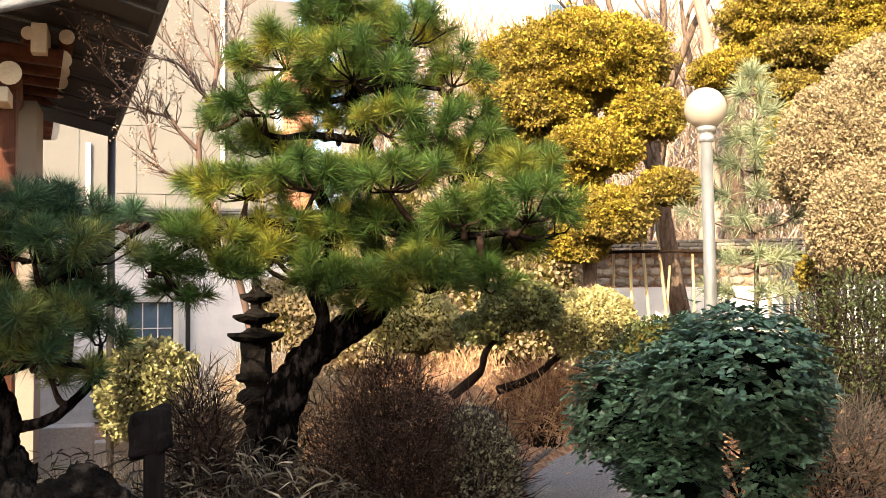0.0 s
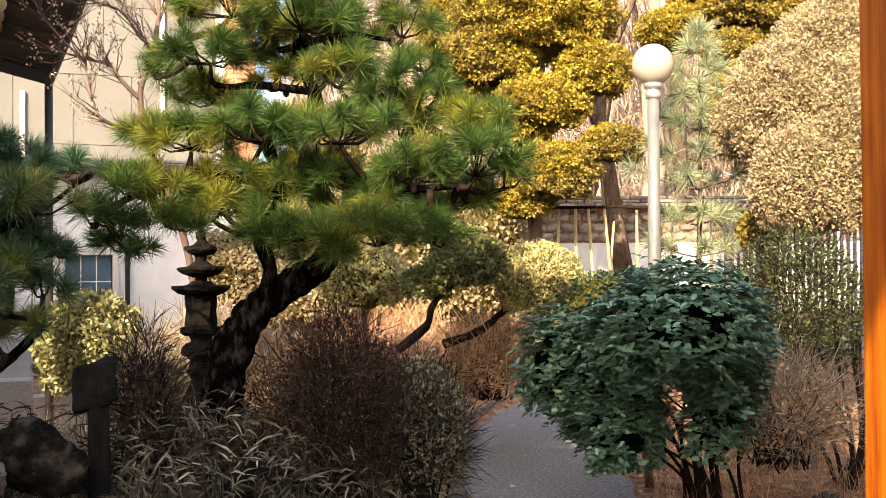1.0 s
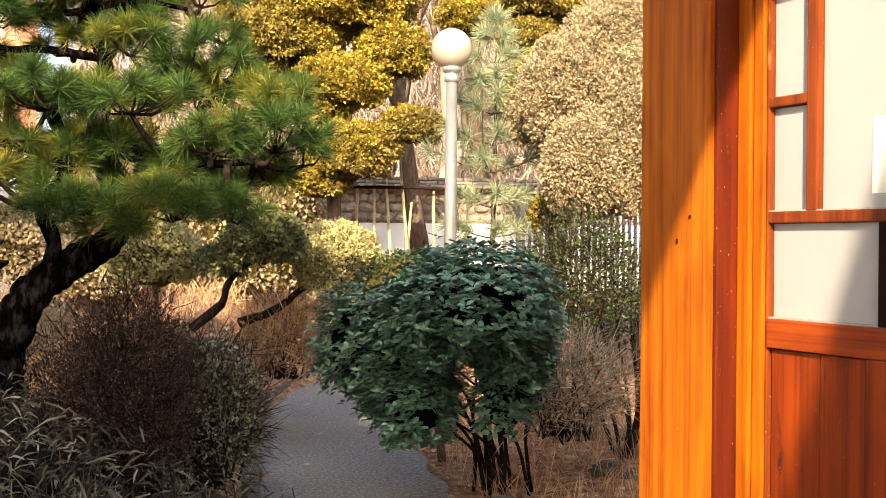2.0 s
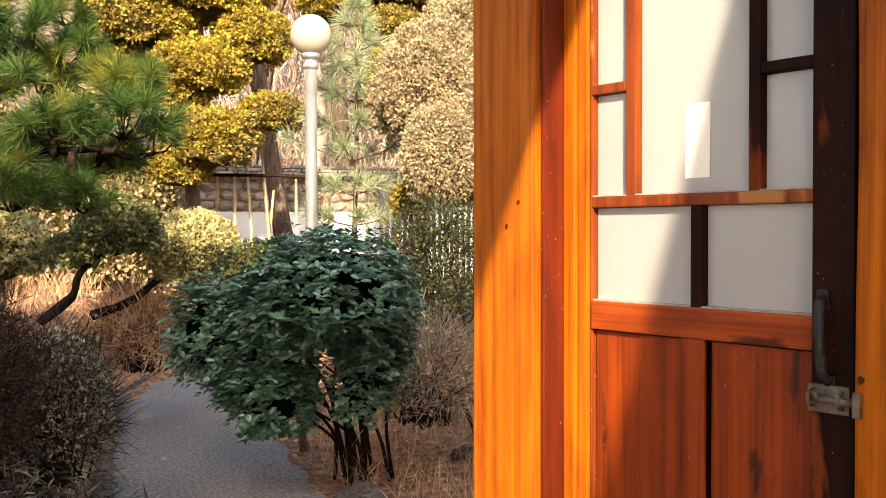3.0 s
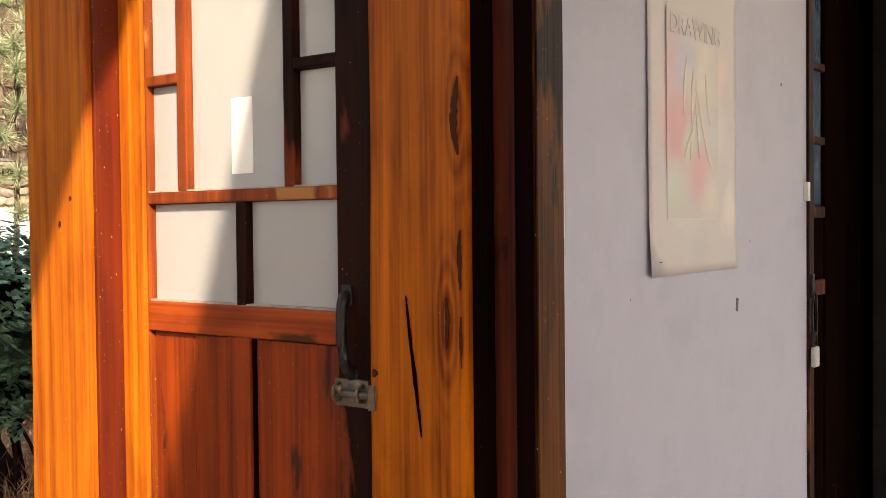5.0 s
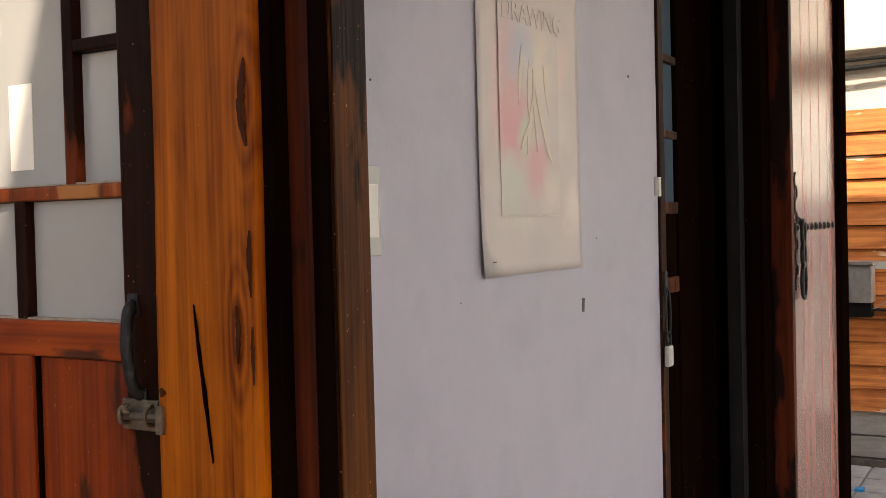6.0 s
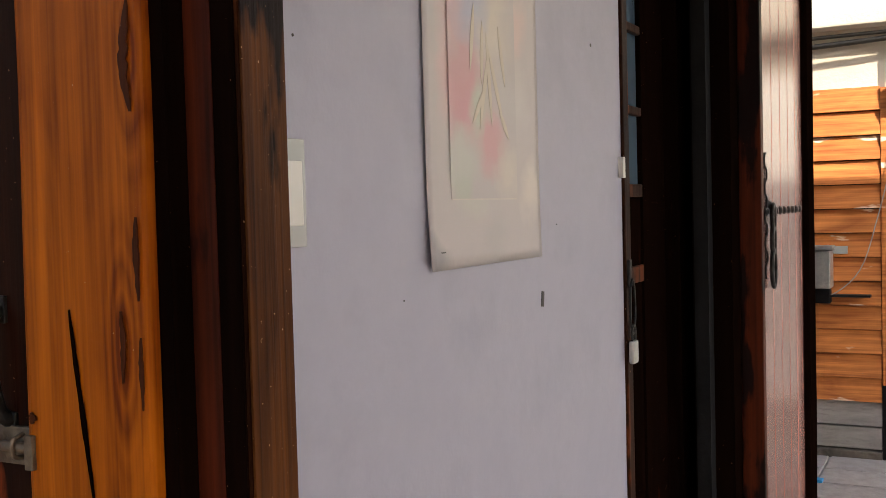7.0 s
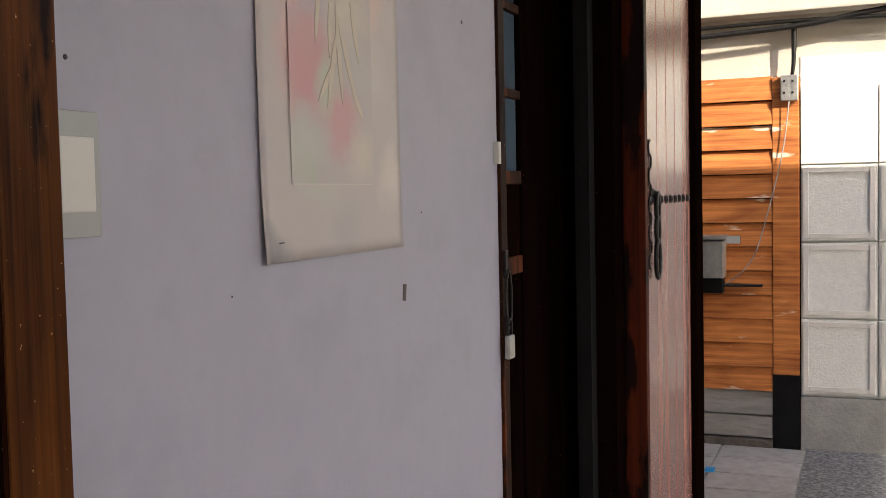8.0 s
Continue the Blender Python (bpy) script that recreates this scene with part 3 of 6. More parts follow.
def corner_post(name, x0, x1, y0, y1, mat, label):
    bm = boxes((x0, x1, y0, y1, -0.1, 2.75), bevel=0.008)
    bmesh.ops.subdivide_edges(bm, edges=[e for e in bm.edges if abs(e.verts[0].co.z - e.verts[1].co.z) > 1], cuts=30)
    for v in bm.verts:
        v.co += Vector((noise.noise(v.co * 2.5), noise.noise(v.co * 2.5 + Vector((5, 0, 0))), 0)) * 0.0035
    ob = part(name, bm, mat)
    return tagged(ob, label, "post")


post_a = corner_post("corner_post", 1.605, 1.80, 1.232, 1.409, M["post"], "orange varnished square timber corner post beside the door")
post_b = corner_post("door_post", 1.652, 1.80, 0.456, 0.622, M["post_knotty"], "knotty amber pine post with drying cracks and dark knots")


def crack(name, pts, width, x, parent):
    """A drying crack or scorched knot: a shallow dark lens on the face of a post."""
    bm = bmesh.new()
    path = spline(pts, 6)
    left, right = [], []
    for i, p in enumerate(path):
        w = width * math.sin(math.pi * (i + 0.3) / (len(path) - 0.4)) ** 0.7
        left.append(bm.verts.new((x, p.y - w * rng.uniform(0.6, 1.2), p.z)))
        right.append(bm.verts.new((x, p.y + w * rng.uniform(0.6, 1.2), p.z)))
    for k in range(len(path) - 1):
        bm.faces.new((left[k], left[k + 1], right[k + 1], right[k]))
    bm.normal_update()
    bmesh.ops.solidify(bm, geom=bm.faces[:], thickness=0.002)
    bmesh.ops.recalc_face_normals(bm, faces=bm.faces)
    return part(name, bm, M["black_shade_wood"] if name == "crack" else M["scorch"], parent)


crack("crack", [(0, 0.553, 1.225), (0, 0.545, 1.16), (0, 0.536, 1.09), (0, 0.528, 1.03)], 0.003, 1.6505, post_b)
crack("knot", [(0, 0.484, 1.225), (0, 0.482, 1.19), (0, 0.484, 1.155)], 0.0035, 1.6510, post_b)
crack("scorch", [(0, 0.462, 1.52), (0, 0.467, 1.48), (0, 0.469, 1.45), (0, 0.462, 1.415)], 0.006, 1.6508, post_b)
crack("scorch", [(0, 0.460, 1.315), (0, 0.461, 1.28), (0, 0.460, 1.235)], 0.0035, 1.6508, post_b)
crack("scorch", [(0, 0.459, 1.20), (0, 0.460, 1.17), (0, 0.459, 1.13)], 0.0025, 1.6508, post_b)
crack("knot", [(0, 0.612, 1.118), (0, 0.611, 1.112), (0, 0.612, 1.106)], 0.005, 1.6502, post_b)
crack("knot", [(0, 1.272, 1.380), (0, 1.272, 1.376), (0, 1.273, 1.372)], 0.003, 1.6045, post_a)
crack("knot", [(0, 1.305, 1.336), (0, 1.305, 1.33), (0, 1.306, 1.325)], 0.003, 1.6045, post_a)

part("reveal_trim", boxes((1.622, 1.70, 1.222, 1.2315, -0.1, 2.7), bevel=0.002), M["trim_red"], house)
# The recess beside the post is coloured black for its shade.
part("shaded_reveal", boxes((1.672, 1.76, 0.438, 0.4555, -0.1, 2.7)), M["black_shade_wood"], house)
part("dark_stop", boxes((1.70, 1.76, 0.622, 0.634, -0.1, 2.7)), M["black_shade_wood"], house)
jamb = corner_post("wall_jamb", 1.704, 1.776, 0.376, 0.449, M["brown_jamb"], "dark brown painted jamb with worn edges at the wall")
part("jamb_red_face", boxes((1.700, 1.7035, 0.405, 0.440, -0.1, 2.7)), M["jamb_red"], jamb, "red stained strip on the jamb")
part("jamb_edge", boxes((1.707, 1.776, 0.3728, 0.3758, -0.1, 2.7), bevel=0.001), M["jamb_gloss"], jamb, "glossy brown edge of the jamb")
part("jamb_black_face", boxes((1.7005, 1.7037, 0.378, 0.4045, -0.1, 2.7)), M["black_shade_wood"], jamb, "blackened strip on the jamb")

# Door leaf: stiles, rails, muntins, panes and panels.
door = thing("door_1", "red-brown glazed timber door, shut, with frosted panes", "door", kind="structure")
L0, L1 = 0.636, 1.2215          # leaf edges
P0, P1 = 0.705, 1.160           # glazed field
RAIL = (1.142, 1.194)
part("stile", boxes((1.678, 1.72, P1 + 0.006, 1.190, 0.05, 2.25), bevel=0.003), M["post"], door)
part("stile_bead", boxes((1.684, 1.72, P1, P1 + 0.005, 0.05, 2.25), bevel=0.002), M["muntin"], door)
part("frame_jamb", boxes((1.672, 1.72, 1.192, L1, -0.1, 2.25), bevel=0.003), M["post"], door)
part("stile", boxes((1.676, 1.72, L0, P0, 0.05, 2.25), bevel=0.004), M["grimy_shaded_red"], door, "darkened lock stile")
part("rail", boxes((1.680, 1.72, P0, P1, RAIL[0], RAIL[1]), bevel=0.004), M["rail_wood"], door)
part("rail", boxes((1.680, 1.72, P0, P1, 0.05, 0.22), bevel=0.004), M["rail_wood"], door)
part("rail", boxes((1.680, 1.72, P0, P1, 2.12, 2.25), bevel=0.004), M["rail_wood"], door)
part("panel_stile", boxes((1.682, 1.72, 0.905, 0.955, 0.22, RAIL[0]), bevel=0.003), M["door_panel"], door)
part("panel", boxes((1.694, 1.712, P0 + 0.003, 0.902, 0.223, RAIL[0] - 0.003)), M["door_panel"], door)
part("panel", boxes((1.694, 1.712, 0.958, P1 - 0.003, 0.223, RAIL[0] - 0.003)), M["door_panel"], door)
part("panel_board", boxes((1.6925, 1.6945, 1.052, 1.156, 0.226, RAIL[0] - 0.004), bevel=0.0008), M["door_panel"], door)
part("panel_board", boxes((1.6925, 1.6945, 0.962, 1.0505, 0.226, RAIL[0] - 0.004), bevel=0.0008), M["door_panel"], door)
part("panel_gap", boxes((1.6885, 1.694, 0.8985, 0.9045, 0.22, RAIL[0])), M["black_shade_wood"], door, "dark gap beside the panel")
# Muntins on the lock side get a darker wood that paints their shade.
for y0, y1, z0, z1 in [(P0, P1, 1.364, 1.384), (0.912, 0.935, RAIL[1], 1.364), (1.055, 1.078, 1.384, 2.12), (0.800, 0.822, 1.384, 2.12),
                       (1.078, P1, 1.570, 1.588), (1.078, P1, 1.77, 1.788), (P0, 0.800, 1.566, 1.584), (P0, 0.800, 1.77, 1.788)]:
    part("muntin", boxes((1.684, 1.715, y0, y1, z0, z1), bevel=0.003), M["muntin"] if y1 > 0.95 else M["grimy_shaded_red"], door)
for y0, y1, z0, z1 in [(0.935, P1, RAIL[1], 1.364), (P0, 0.912, RAIL[1], 1.364), (1.078, P1, 1.384, 1.570), (1.078, P1, 1.588, 1.77), (1.078, P1, 1.788, 2.12),
                       (0.822, 1.055, 1.384, 2.12), (P0, 0.800, 1.384, 1.566), (P0, 0.800, 1.584, 1.77), (P0, 0.800, 1.788, 2.12)]:
    part("pane", boxes((1.700, 1.706, y0 + 0.001, y1 - 0.001, z0 + 0.001, z1 - 0.001)), M["frosted"], door, "frosted pane")
for z in (RAIL[1], 1.384):
    part("dusty_ledge", boxes((1.685, 1.6995, P0 + 0.002, P1 - 0.002, z + 0.0002, z + 0.003)), M["dust"], door, "pale dust on the ledge")
note = part("paper_note", boxes((1.6985, 1.6997, 0.9065, 0.957, 1.410, 1.535)), M["paper"])
tagged(note, "blank white paper slip taped to the door pane", "paper note")

bm = bmesh.new()
limb(bm, [(1.674, 0.684, 1.222), (1.661, 0.682, 1.208), (1.655, 0.679, 1.16), (1.661, 0.676, 1.115), (1.674, 0.674, 1.10)], 0.0085, 0.0085, 8)
handle = part("handle", bm, M["iron"], door, "black iron pull handle", True)
bm = boxes((1.671, 1.677, 0.674, 0.694, 1.205, 1.235), (1.671, 1.677, 0.664, 0.684, 1.082, 1.11), bevel=0.002)
part("backplate", bm, M["iron"], handle)
bolt = part("bolt_plate", boxes((1.669, 1.6765, 0.640, 0.706, 1.055, 1.096), bevel=0.0015), M["brass"], door, "aged brass barrel bolt")
bm = bmesh.new()
tube(bm, [(1.662, 0.702, 1.076), (1.662, 0.622, 1.076)], 0.0055, 10)
tube(bm, [(1.662, 0.685, 1.076), (1.650, 0.685, 1.086)], 0.004, 8)
part("bolt_bar", bm, M["brass"], bolt, smooth=True)
bm = bmesh.new()
for y in (0.650, 0.696):
    limb(bm, [(1.669, y, 1.064), (1.656, y, 1.068), (1.655, y, 1.083), (1.669, y, 1.089)], 0.003, 0.003, 6)
part("staple", bm, M["brass"], bolt, smooth=True)
part("keeper", boxes((1.6455, 1.652, 0.610, 0.6215, 1.058, 1.094), bevel=0.001), M["brass"], post_b, "brass bolt keeper")

part("wall_west_head", boxes((1.72, 1.86, 0.46, 1.40, 2.25, 2.75)), M["wall_paint"], house)
part("wall_west_back", boxes((1.725, 1.80, 0.636, 1.22, -0.1, 2.25)), M["black_shade_wood"], house)
wall_south = part("wall_south", boxes((1.70, 3.12, 0.452, 0.62, -0.1, 2.75)), M["wall_paint"])
tagged(wall_south, "smooth lilac grey painted wall with small chips", "wall", kind="structure")
part("wall_north", boxes((1.80, 6.0, 1.25, 1.38, -0.1, 2.75)), M["plaster"], house)
part("wall_inner", boxes((3.0, 6.0, 0.80, 0.95, -0.1, 2.75)), M["black_shade_wood"], house)

# Poster and light switch.
poster = thing("poster", "faded pastel flower poster on cream paper, slightly curled", "poster")
PX0, PX1, PZ0, PZ1 = 2.205, 2.628, 1.225, 1.82


def pastel(name, base, spots):
    """Faded print: soft washes of colour round a few centres."""
    m = bpy.data.materials.new(name)
    m.use_nodes = True
    n, link = m.node_tree.nodes, m.node_tree.links.new
    co = n.new("ShaderNodeTexCoord")
    nz = n.new("ShaderNodeTexNoise")
    nz.inputs["Scale"].default_value, nz.inputs["Detail"].default_value = 16, 6
    link(co.outputs["Object"], nz.inputs[0])
    out = None
    for x, z, r, col in spots:
        dist = n.new("ShaderNodeVectorMath")
        dist.operation = "DISTANCE"
        bend = n.new("ShaderNodeVectorMath")
        bend.operation = "MULTIPLY_ADD"
        bend.inputs[1].default_value = (0.09, 0, 0.09)
        link(nz.outputs[1], bend.inputs[0])
        link(co.outputs["Object"], bend.inputs[2])
        link(bend.outputs[0], dist.inputs[0])
        dist.inputs[1].default_value = (x + 0.045, 0.448, z + 0.045)
        mr = n.new("ShaderNodeMapRange")
        mr.inputs["From Min"].default_value, mr.inputs["From Max"].default_value = r * 0.25, r
        mr.inputs["To Min"].default_value, mr.inputs["To Max"].default_value = 0.75, 0
        link(dist.outputs["Value"], mr.inputs[0])
        mix = n.new("ShaderNodeMix")
        mix.data_type = "RGBA"
        link(mr.outputs[0], mix.inputs[0])
        if out is None:
            mix.inputs[6].default_value = (*base, 1)
        else:
            link(out, mix.inputs[6])
        mix.inputs[7].default_value = (*col, 1)
        out = mix.outputs[2]
    link(out, n["Principled BSDF"].inputs["Base Color"])
    n["Principled BSDF"].inputs["Roughness"].default_value = 0.42
    return m


M["print"] = pastel("faded pastel print", (0.445, 0.415, 0.412),
                    [(2.33, 1.50, 0.10, (0.60, 0.33, 0.33)), (2.43, 1.42, 0.07, (0.62, 0.33, 0.30)), (2.45, 1.60, 0.11, (0.60, 0.54, 0.46)),
                     (2.36, 1.63, 0.08, (0.42, 0.46, 0.56)), (2.52, 1.50, 0.08, (0.52, 0.50, 0.48)), (2.35, 1.37, 0.08, (0.48, 0.52, 0.42)), (2.30, 1.58, 0.07, (0.62, 0.42, 0.42)),
                     (2.43, 1.265, 0.06, (0.40, 0.39, 0.39)), (2.225, 1.238, 0.05, (0.22, 0.22, 0.23)), (2.59, 1.34, 0.06, (0.60, 0.55, 0.49)), (2.54, 1.62, 0.06, (0.60, 0.45, 0.42))])
nxp, nzp = 24, 30
pv, pf = [], []
for j in range(nzp + 1):
    for i in range(nxp + 1):
        u, w = i / nxp, j / nzp
        lift = 0.003 + 0.004 * (1 - w) ** 6 * (0.4 + abs(u - 0.5) * 1.4) + 0.001 * math.sin(u * 5 + w * 3) * (1 - w) + 0.003 * max(0, 1 - w * 6) * max(0, 1 - u * 5)
        pv.append((PX0 + (PX1 - PX0) * u, 0.4515 - lift, PZ0 + 0.004 * (1 - u) * 0 + (PZ1 - PZ0) * w))
for j in range(nzp):
    for i in range(nxp):
        a = j * (nxp + 1) + i
        pf.append((a, a + 1, a + nxp + 2, a + nxp + 1))
sheet = child("sheet", mesh_from("sheet", pv, pf, True), M["print"], poster)
sol = sheet.modifiers.new("thick", "SOLIDIFY")
sol.thickness, sol.offset = 0.0008, 1


def text(name, words, size, at, mat, parent, turn=(90, 0, 0)):
    cu = bpy.data.curves.new(name, "FONT")
    cu.body, cu.size, cu.align_x, cu.extrude = words, size, "CENTER", 0.0003
    tmp = bpy.data.objects.new(name, cu)
    scene.collection.objects.link(tmp)
    bpy.context.view_layer.update()
    me = bpy.data.meshes.new_from_object(tmp.evaluated_get(bpy.context.evaluated_depsgraph_get()))
    bpy.data.objects.remove(tmp)
    ob = child(name, me, mat, parent)
    ob.matrix_local = pose(*at, *turn)
    return ob


M["print_ink"] = material("faded grey ink", [(0.47, 0.43, 0.415), (0.52, 0.475, 0.46)], scale=30, rough=0.6, bump=0)
M["print_inner"] = material("faint inner panel edge", [(0.50, 0.46, 0.42), (0.56, 0.52, 0.46)], scale=30, rough=0.6, bump=0)
M["inner_print"] = pastel("faded inner print", (0.43, 0.402, 0.40),
                          [(2.325, 1.53, 0.10, (0.52, 0.26, 0.28)), (2.31, 1.47, 0.075, (0.52, 0.24, 0.27)), (2.425, 1.425, 0.075, (0.54, 0.26, 0.28)), (2.31, 1.62, 0.08, (0.50, 0.33, 0.36)), (2.315, 1.345, 0.05, (0.38, 0.42, 0.33)), (2.385, 1.47, 0.05, (0.40, 0.46, 0.37)), (2.44, 1.60, 0.09, (0.58, 0.53, 0.44)),
                           (2.36, 1.62, 0.07, (0.34, 0.38, 0.50)), (2.49, 1.50, 0.06, (0.46, 0.45, 0.44)), (2.32, 1.38, 0.07, (0.44, 0.46, 0.42)), (2.49, 1.37, 0.06, (0.55, 0.50, 0.43))])
part("inner_print", boxes((2.279, 2.525, 0.4452, 0.4458, 1.329, 1.715)), M["inner_print"], poster)
M["stroke"] = material("pale drawn strokes", [(0.50, 0.455, 0.375), (0.56, 0.51, 0.42)], scale=20, rough=0.6, bump=0)
for x, z, ln, tilt in ((2.40, 1.50, 0.13, 16), (2.42, 1.52, 0.15, -6), (2.445, 1.51, 0.14, -24), (2.385, 1.48, 0.09, 40), (2.47, 1.56, 0.10, -14), (2.36, 1.58, 0.11, 9), (2.475, 1.45, 0.06, -38), (2.395, 1.56, 0.10, 4)):
    bm = bmesh.new()
    rim = [bm.verts.new((side * 0.006 * math.sin(math.pi * k / 8) ** 0.8, 0, (k / 8 - 0.5) * ln)) for side in (1, -1) for k in (range(0, 9) if side == 1 else range(7, 0, -1))]
    bm.faces.new(rim)
    bm.normal_update()
    bmesh.ops.solidify(bm, geom=bm.faces[:], thickness=0.0004)
    bmesh.ops.recalc_face_normals(bm, faces=bm.faces)
    part("leaf_stroke", bm, M["stroke"], poster).matrix_local = pose(x, 0.4445 - (ln + z) % 0.05 * 0.004, z, 0, tilt, 0)
part("staple", boxes((2.228, 2.252, 0.4428, 0.4434, 1.2500, 1.2516)), M["iron"], poster)
text("lettering", "DRAWING", 0.052, (2.416, 0.4445, 1.672), M["print_ink"], poster)
part("print_edge", boxes((2.28, 2.52, 0.4438, 0.4442, 1.3275, 1.3295)), M["print_inner"], poster)

switch = thing("light_switch", "white rocker light switch on a glossy grey plate", "light switch")
part("plate", boxes((1.835, 1.906, 0.4435, 0.4515, 1.275, 1.400), bevel=0.002), M["plate"], switch)
part("rocker", boxes((1.846, 1.893, 0.4385, 0.4440, 1.300, 1.374), bevel=0.0015), M["plastic"], switch)
chip = part("paint_chip", boxes((-0.006, 0.006, -0.0006, 0.0006, -0.014, 0.014), bevel=0.0005), M["sheet"])
chip.matrix_world = pose(2.643, 0.4514, 1.147, 0, 8, 0)
tagged(chip, "small grey chip in the wall paint", "paint chip")
for x, z, r in ((1.872, 1.452, 0.003), (1.90, 1.52, 0.002), (2.72, 1.28, 0.0015), (2.05, 1.70, 0.002), (2.14, 1.19, 0.0012), (2.93, 1.64, 0.004)):
    nail = part("nail_hole", lathe([(r, 0), (r * 0.8, 0.0012), (0.0001, 0.0014)], 8), M["sheet"])
    nail.matrix_world = pose(x, 0.4518, z, 90, 0, 0)
    tagged(nail, "tiny dark nail hole in the painted wall", "nail hole", "holes in the wall")

# ---- passage door, gate and yard beyond ----
door2 = thing("door_2", "half-glazed passage door, passage shade in its colour, padlocked, shut", "door", kind="structure")
part("frame", boxes((3.036, 3.075, 0.445, 0.60, -0.1, 2.75), bevel=0.003), M["brown_jamb"], door2)
# Stile and body are coloured black because the roofed passage is unlit.
part("stile", boxes((3.212, 3.40, 0.456, 0.498, 0.0, 2.4), bevel=0.003), M["black_shade_wood"], door2)
part("body", boxes((3.075, 3.21, 0.462, 0.498, 0.0, 1.33), bevel=0.003), M["black_shade_wood"], door2)
part("rail", boxes((3.075, 3.21, 0.456, 0.498, 1.33, 1.36), bevel=0.003), M["brown_jamb"], door2)
part("rail", boxes((3.075, 3.21, 0.456, 0.498, 1.13, 1.17), bevel=0.003), M["brown_jamb"], door2)
for z in (1.52, 1.71, 1.90):
    part("muntin", boxes((3.075, 3.21, 0.456, 0.498, z, z + 0.02), bevel=0.003), M["brown_jamb"], door2)
for z0, z1 in ((1.36, 1.52), (1.54, 1.71), (1.73, 1.90), (1.92, 2.3)):
    part("pane", boxes((3.076, 3.209, 0.468, 0.472, z0, z1)), M["glass_dark"], door2, "dark bluish pane")
part("catch", boxes((3.012, 3.028, 0.440, 0.4515, 1.372, 1.418), bevel=0.001), M["plastic"], door2, "small white catch")
bm = bmesh.new()
tube(bm, [(3.052 + 0.018 * math.cos(a), 0.437, 1.085 + 0.062 * math.sin(a)) for a in np.linspace(0, 2 * math.pi, 17)], 0.0028, 6)
part("hasp_ring", bm, M["iron"], door2, "iron hasp ring", True)
part("hasp_plate", boxes((3.040, 3.058, 0.438, 0.4448, 1.13, 1.19), bevel=0.002), M["iron"], door2)
padlock = part("padlock", boxes((3.030, 3.066, 0.428, 0.442, 0.958, 1.010), bevel=0.006), M["steel"], door2, "small steel padlock")
bm = bmesh.new()
limb(bm, [(3.037, 0.435, 1.008), (3.037, 0.435, 1.033), (3.049, 0.435, 1.043), (3.060, 0.435, 1.033), (3.060, 0.435, 1.008)], 0.003, 0.003, 6)
part("shackle", bm, M["iron"], padlock, smooth=True)

door2.location.x = 0.085

gate = thing("gate_leaf", "polished maroon plank gate leaf with iron studs, open", "gate")
for k in range(5):
    x = 3.66 + k * 0.132
    part("gate_plank", boxes((x, x + 0.129, 0.245, 0.285, 0.02, 2.3), bevel=0.004), M["gate_wood"], gate)
part("edge_batten", boxes((3.625, 3.66, 0.243, 0.30, 0.02, 2.3), bevel=0.004), M["jamb_red"], gate)
stud = lathe([(0.0001, -0.009), (0.006, -0.008), (0.011, -0.004), (0.013, 0.0)], 10)
stud_me = bpy.data.meshes.new("stud")
stud.to_mesh(stud_me)
stud.free()
stud_me.materials.append(M["iron"])
for z, off in ((1.285, 0.0), (0.17, 0.0)):
    for k in range(9):
        ob = new("stud", stud_me)
        ob.parent = gate
        ob.matrix_local = pose(3.70 + k * 0.07, 0.2455, z, -90, 0, 0)
ring = thing("gate_chain", "black iron ring plate and hanging chain on the gate", "chain")
for k in range(9):
    bm = bmesh.new()
    z = 1.13 + k * 0.036
    turn = 1 if k % 2 else -1
    tube(bm, [(3.678 + turn * 0.016 * math.cos(a), 0.242, z + 0.019 * math.sin(a)) for a in np.linspace(-1.9, 1.9, 9)], 0.0028, 6)
    part("scroll", bm, M["iron"], ring, smooth=True)
part("ring_boss", lathe([(0.0001, 0.012), (0.008, 0.010), (0.013, 0.004), (0.016, 0.0)], 12), M["iron"], ring).matrix_local = pose(3.722, 0.2445, 1.30, 90, 0, 0)
for k in range(3):
    bm = bmesh.new()
    pts = [(3.725 + (0.020 + 0.006 * (k == 2)) * math.cos(a), 0.232, 1.270 - k * 0.062 - 0.012 * (k == 2) + (0.034 + 0.016 * (k == 2)) * math.sin(a)) for a in np.linspace(0, 2 * math.pi, 13)]
    tube(bm, pts, 0.006, 6)
    part("link", bm, M["iron"], ring, smooth=True)
gp = corner_post("gate_post", 4.325, 4.45, 0.225, 0.36, M["black_shade_wood"], "near-black timber gate post in shade")
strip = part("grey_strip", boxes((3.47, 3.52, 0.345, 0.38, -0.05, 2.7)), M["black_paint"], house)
# Black post and backing carry the dark of the unlit passage.
part("dark_post", boxes((3.535, 3.625, 0.30, 0.40, -0.05, 2.7)), M["black_shade_wood"], house)
part("passage_shade_back", boxes((3.487, 4.33, 0.42, 0.50, -0.05, 2.7)), M["black_shade_wood"], house)

# Weatherboarded shed wall across the yard.
shed = thing("weatherboard_wall", "peeling orange weatherboard wall with grey lowest board", "wall", kind="structure")
part("backing", boxes((6.54, 6.7, 0.05, 4.0, -0.1, 2.0)), M["black_shade_wood"], shed)
for k in range(14):
    z = 0.150 + k * 0.1233
    bm = boxes((6.51, 6.535, 0.185, 2.2, z, z + 0.119), bevel=0.003)
    for v in bm.verts:
        if v.co.x < 6.52:
            v.co.x -= 0.022 * (1 - (v.co.z - z) / 0.116)
    part("board", bm, M["plank_grey"] if k == 0 else M["plank"], shed)
